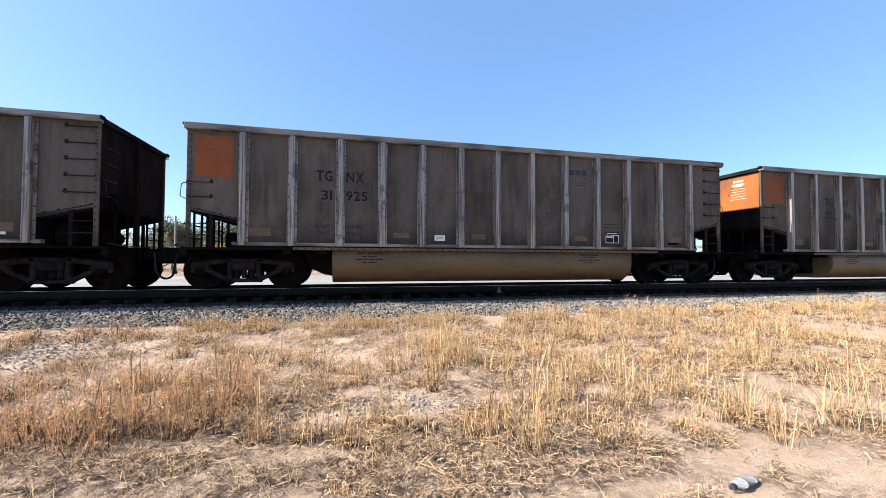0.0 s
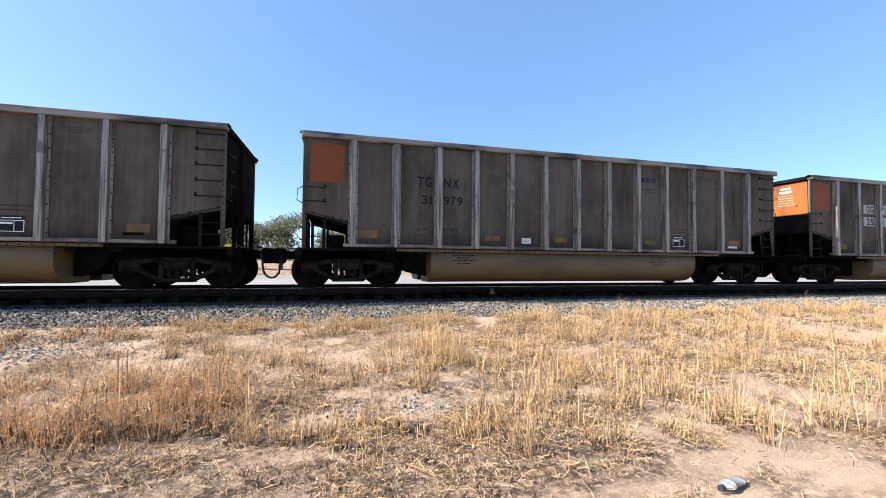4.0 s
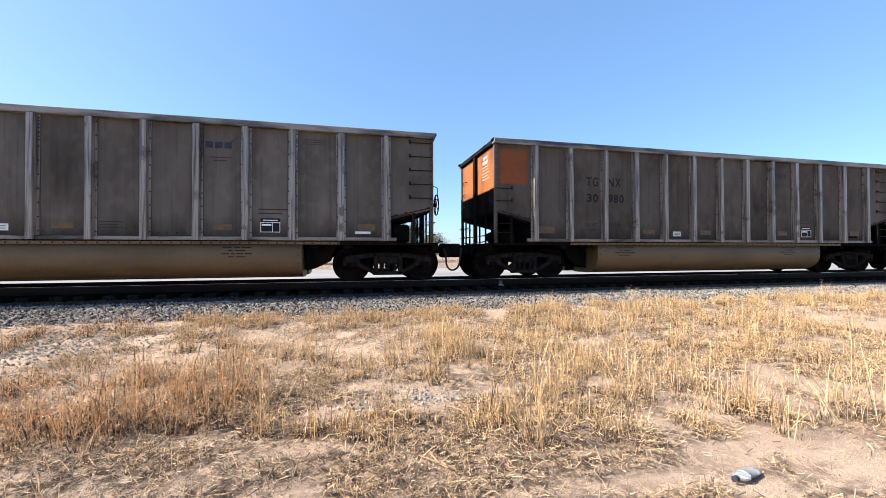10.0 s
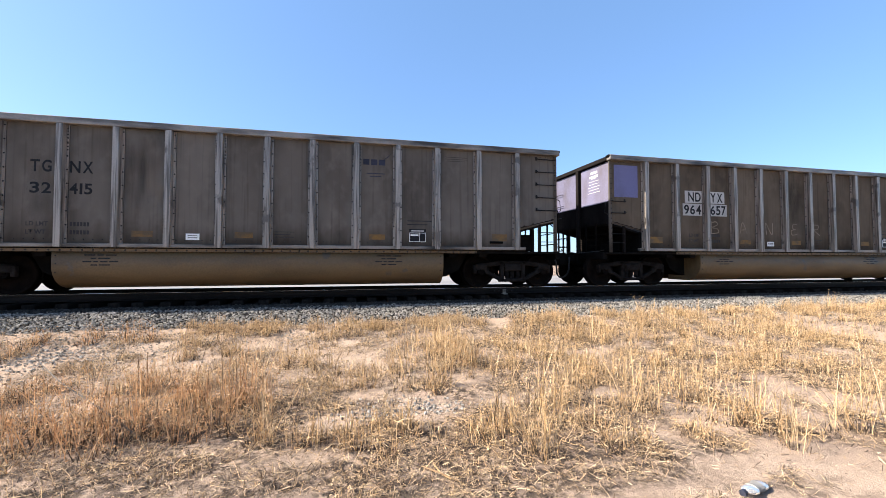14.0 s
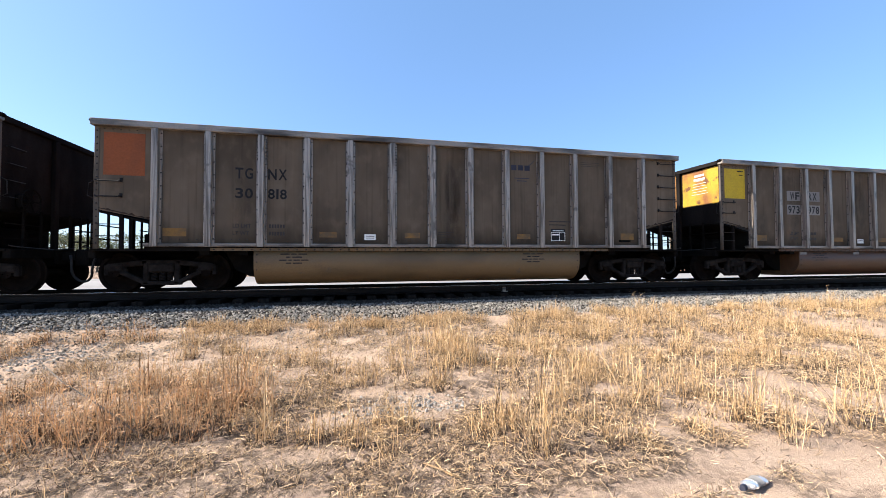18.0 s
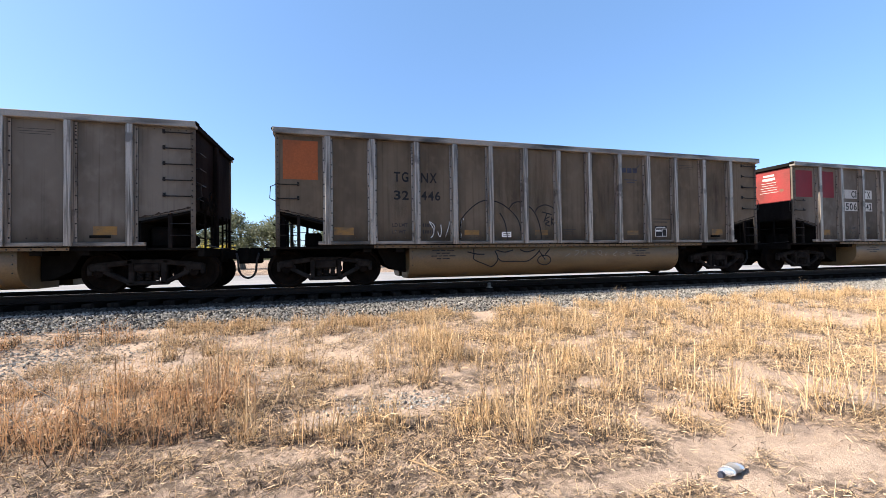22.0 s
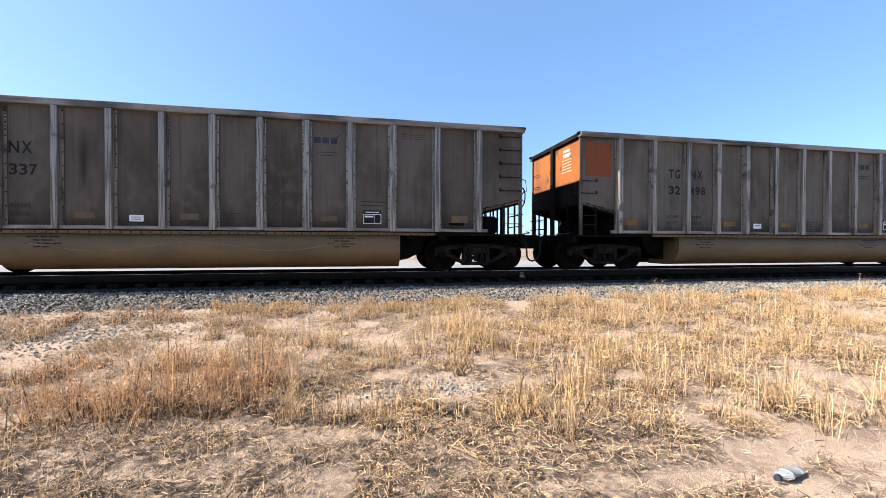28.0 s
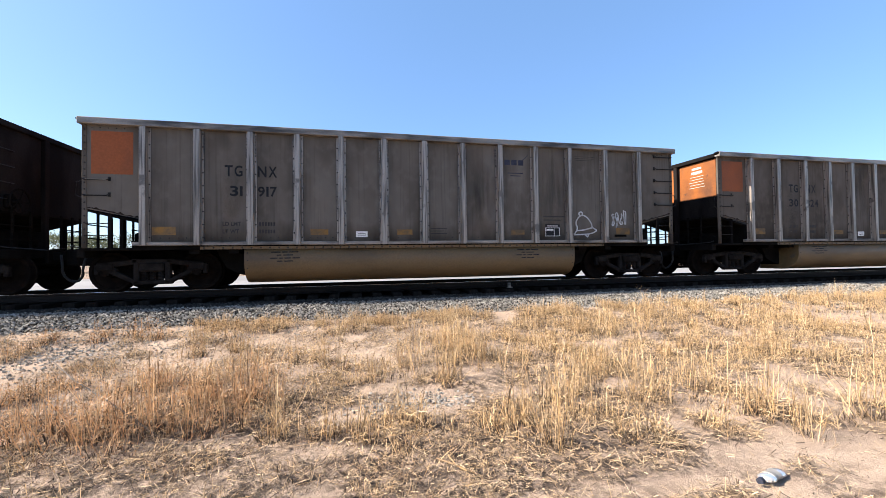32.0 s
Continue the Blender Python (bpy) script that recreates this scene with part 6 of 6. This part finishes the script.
gv, gf = join([lying(150000, 1.4, 8.6, 1.0, 0.28, 1.3, (0.01, 0.042), (0.0018, 0.0046), 0.04, 0.5, 0.05)])
tagged(soup("plant_litter", gv, gf, M_LITTER), "grey and tan crumbled plant litter on the soil", "litter", kind="stuff")
gv, gf = join([lying(80000, 1.6, 8.4, 0.8, 0.34, 1.6, (0.02, 0.08), (0.0007, 0.0016), 0.08, 0.5, 0.04)])
tagged(soup("fallen_stalks", gv, gf, M_STRAW), "pale fallen grass stalks crossing on the soil", "stalks", kind="stuff")


ax, ay = behind(1500)
ok = np.array([patchy(a, b) for a, b in zip(ax, ay)]) > 0.55
ax, ay = ax[ok], ay[ok]
va, fa, ta = tufts(ax, ay, r.integers(4, 14, len(ax)), r.uniform(0.03, 0.12, len(ax)), r.uniform(0.05, 0.2, len(ax)), 0.75, (0.0025, 0.006), 2)
gv, gf = join([(va, fa)])
tagged(soup("sparse_grass", gv, gf, M_STRAW), "sparse short dry grass tufts on sandy soil", "grass", kind="stuff")


def tangle(k, y0, y1, power, cut, length, wide, high):
    """Bent twigs that arch low over the soil and over one another."""
    bx, by = spread(k, y0, y1, power)
    dens = np.array([patchy(a, b) + 0.3 * noise.noise((a * 2.7, b * 2.7, 8.0)) for a, b in zip(bx, by)])
    keep = r.uniform(0, 1, k) < np.clip((dens - cut) * 1.5, 0.03, 1)
    bx, by = bx[keep], by[keep]
    return arcs(bx, by, np.array([rise(a, b) for a, b in zip(bx, by)]), length, wide, high)


gv, gf = join([tangle(46000, 3.3, 8.6, 1.0, 0.6, (0.05, 0.2), (0.0034, 0.007), 0.13)])
tagged(soup("grass_thatch", gv, gf, M_STRAW), "thatch of curled cream dry stems between the tufts", "grass", kind="stuff")
gv, gf = join([tangle(42000, 1.7, 7.6, 0.9, 0.3, (0.05, 0.24), (0.002, 0.0045), 0.08)])
tagged(soup("twig_tangle", gv, gf, M_TWIG), "tangle of cream and brown dead twigs over the soil", "twigs", kind="stuff")
# a thick pale broken stalk, forked, and a bare dead twig
bm = tube(bmesh.new(), [(0.52, 2.86, rise(0.52, 2.86) + 0.05), (0.62, 2.76, rise(0.62, 2.76) + 0.035), (0.78, 2.66, rise(0.78, 2.66) + 0.012)], [0.004, 0.007, 0.005], 6)
tube(bm, [(0.6, 2.83, rise(0.6, 2.83) + 0.07), (0.64, 2.75, rise(0.64, 2.75) + 0.03), (0.7, 2.7, rise(0.7, 2.7) + 0.02)], [0.003, 0.005, 0.004], 6)
tagged(part("broken_stalk", bm, M_STRAW), "thick pale forked dry stalk lying on soil", "stalk")
bm = tube(bmesh.new(), [(-2.75, 4.35, rise(-2.75, 4.35) + 0.62), (-2.45, 4.15, rise(-2.45, 4.15) + 0.45), (-1.95, 3.95, rise(-1.95, 3.95) + 0.2), (-1.7, 3.9, rise(-1.7, 3.9))], [0.003, 0.005, 0.007, 0.009], 6)
tagged(part("dead_twig", bm, M_BARK), "dark dead twig leaning through the weeds", "twig")

# crushed bottle lying on the soil
bx, by = 2.62, 2.13
bottle = tagged(empty("plastic_bottle", pose(bx, by, rise(bx, by) + 0.036, 0, 0, 14)), "crushed clear plastic bottle with a dark cap lying on soil", "bottle")
M_PET = bpy.data.materials.new("clear_plastic")
M_PET.use_nodes = True
pb = M_PET.node_tree.nodes["Principled BSDF"]
pb.inputs["Base Color"].default_value = (0.82, 0.81, 0.82, 1)
pb.inputs["Roughness"].default_value, pb.inputs["Transmission Weight"].default_value, pb.inputs["IOR"].default_value = 0.2, 0.8, 1.3
bm = bmesh.new()
prof = [(-0.11, 0.015), (-0.095, 0.024), (-0.07, 0.044), (-0.03, 0.047), (0.0, 0.036), (0.04, 0.046), (0.09, 0.046), (0.115, 0.036), (0.125, 0.012)]
tube(bm, [(a, 0.004 * math.sin(a * 60), 0) for a, _ in prof], [b for _, b in prof], 14)
for v in bm.verts:
    v.co.z *= 0.5
    v.co += Vector((0, 0, 0.006 * noise.noise(v.co * 40)))
part("body", bm, M_PET, bottle, smooth=True)
part("cap", cyl(bmesh.new(), (-0.12, 0, 0), (1, 0, 0), 0.021, 0.03, 16), M_BLUEINK, bottle, "dark blue screw cap")
part("crumpled_label", tube(bmesh.new(), [(-0.02, 0, 0.001), (0.02, 0.001, 0.001), (0.055, 0, 0.001)], [0.045, 0.041, 0.0475], 14), M_GREYPATCH, bottle).scale = (1, 1, 0.64)

# ---- motion ----
# how far the train has gone to the left, second by second
GONE = (19.61, 35.19, 50.74, 66.28, 81.71, 97.05, 112.4, 128.2, 143.61, 158.79, 174.17, 189.78, 204.9, 220.23, 235.53, 250.84, 266.09, 281.35, 296.35, 311.82, 326.99, 341.9, 357.06, 372.48, 387.26, 402.31, 417.32, 432.31, 447.27, 462.22, 476.98, 492.09, 506.87)


def gone(t):
    i = min(int(t), 31)
    return GONE[i] + (GONE[i + 1] - GONE[i]) * (t - i)


def motions():
    for k, c in enumerate(cars):
        walk(c, [(t, pose(k * PITCH - GONE[t] + BODY, RAIL_Y, 0)) for t in range(33)])
    # the wheels roll alike on every car: turn about the axle follows the way gone
    lead = {}
    for c in cars:
        for tk in c.children:
            if not tk.name.startswith("truck"):
                continue
            for ws in tk.children:
                if not ws.name.startswith("wheelset"):
                    continue
                x = ws.location.x
                key = x > 0
                if key not in lead:
                    walk(ws, [(i / 30, pose(x, 0, WHEEL_R, 0, -math.degrees(gone(i / 30) / WHEEL_R) % 360, 0)) for i in range(961)])
                    lead[key] = ws
                else:
                    ws.rotation_mode = "QUATERNION"
                    ws.animation_data_create()
                    ws.animation_data.action = lead[key].animation_data.action
                    ws.animation_data.action_slot = lead[key].animation_data.action_slot


motions()
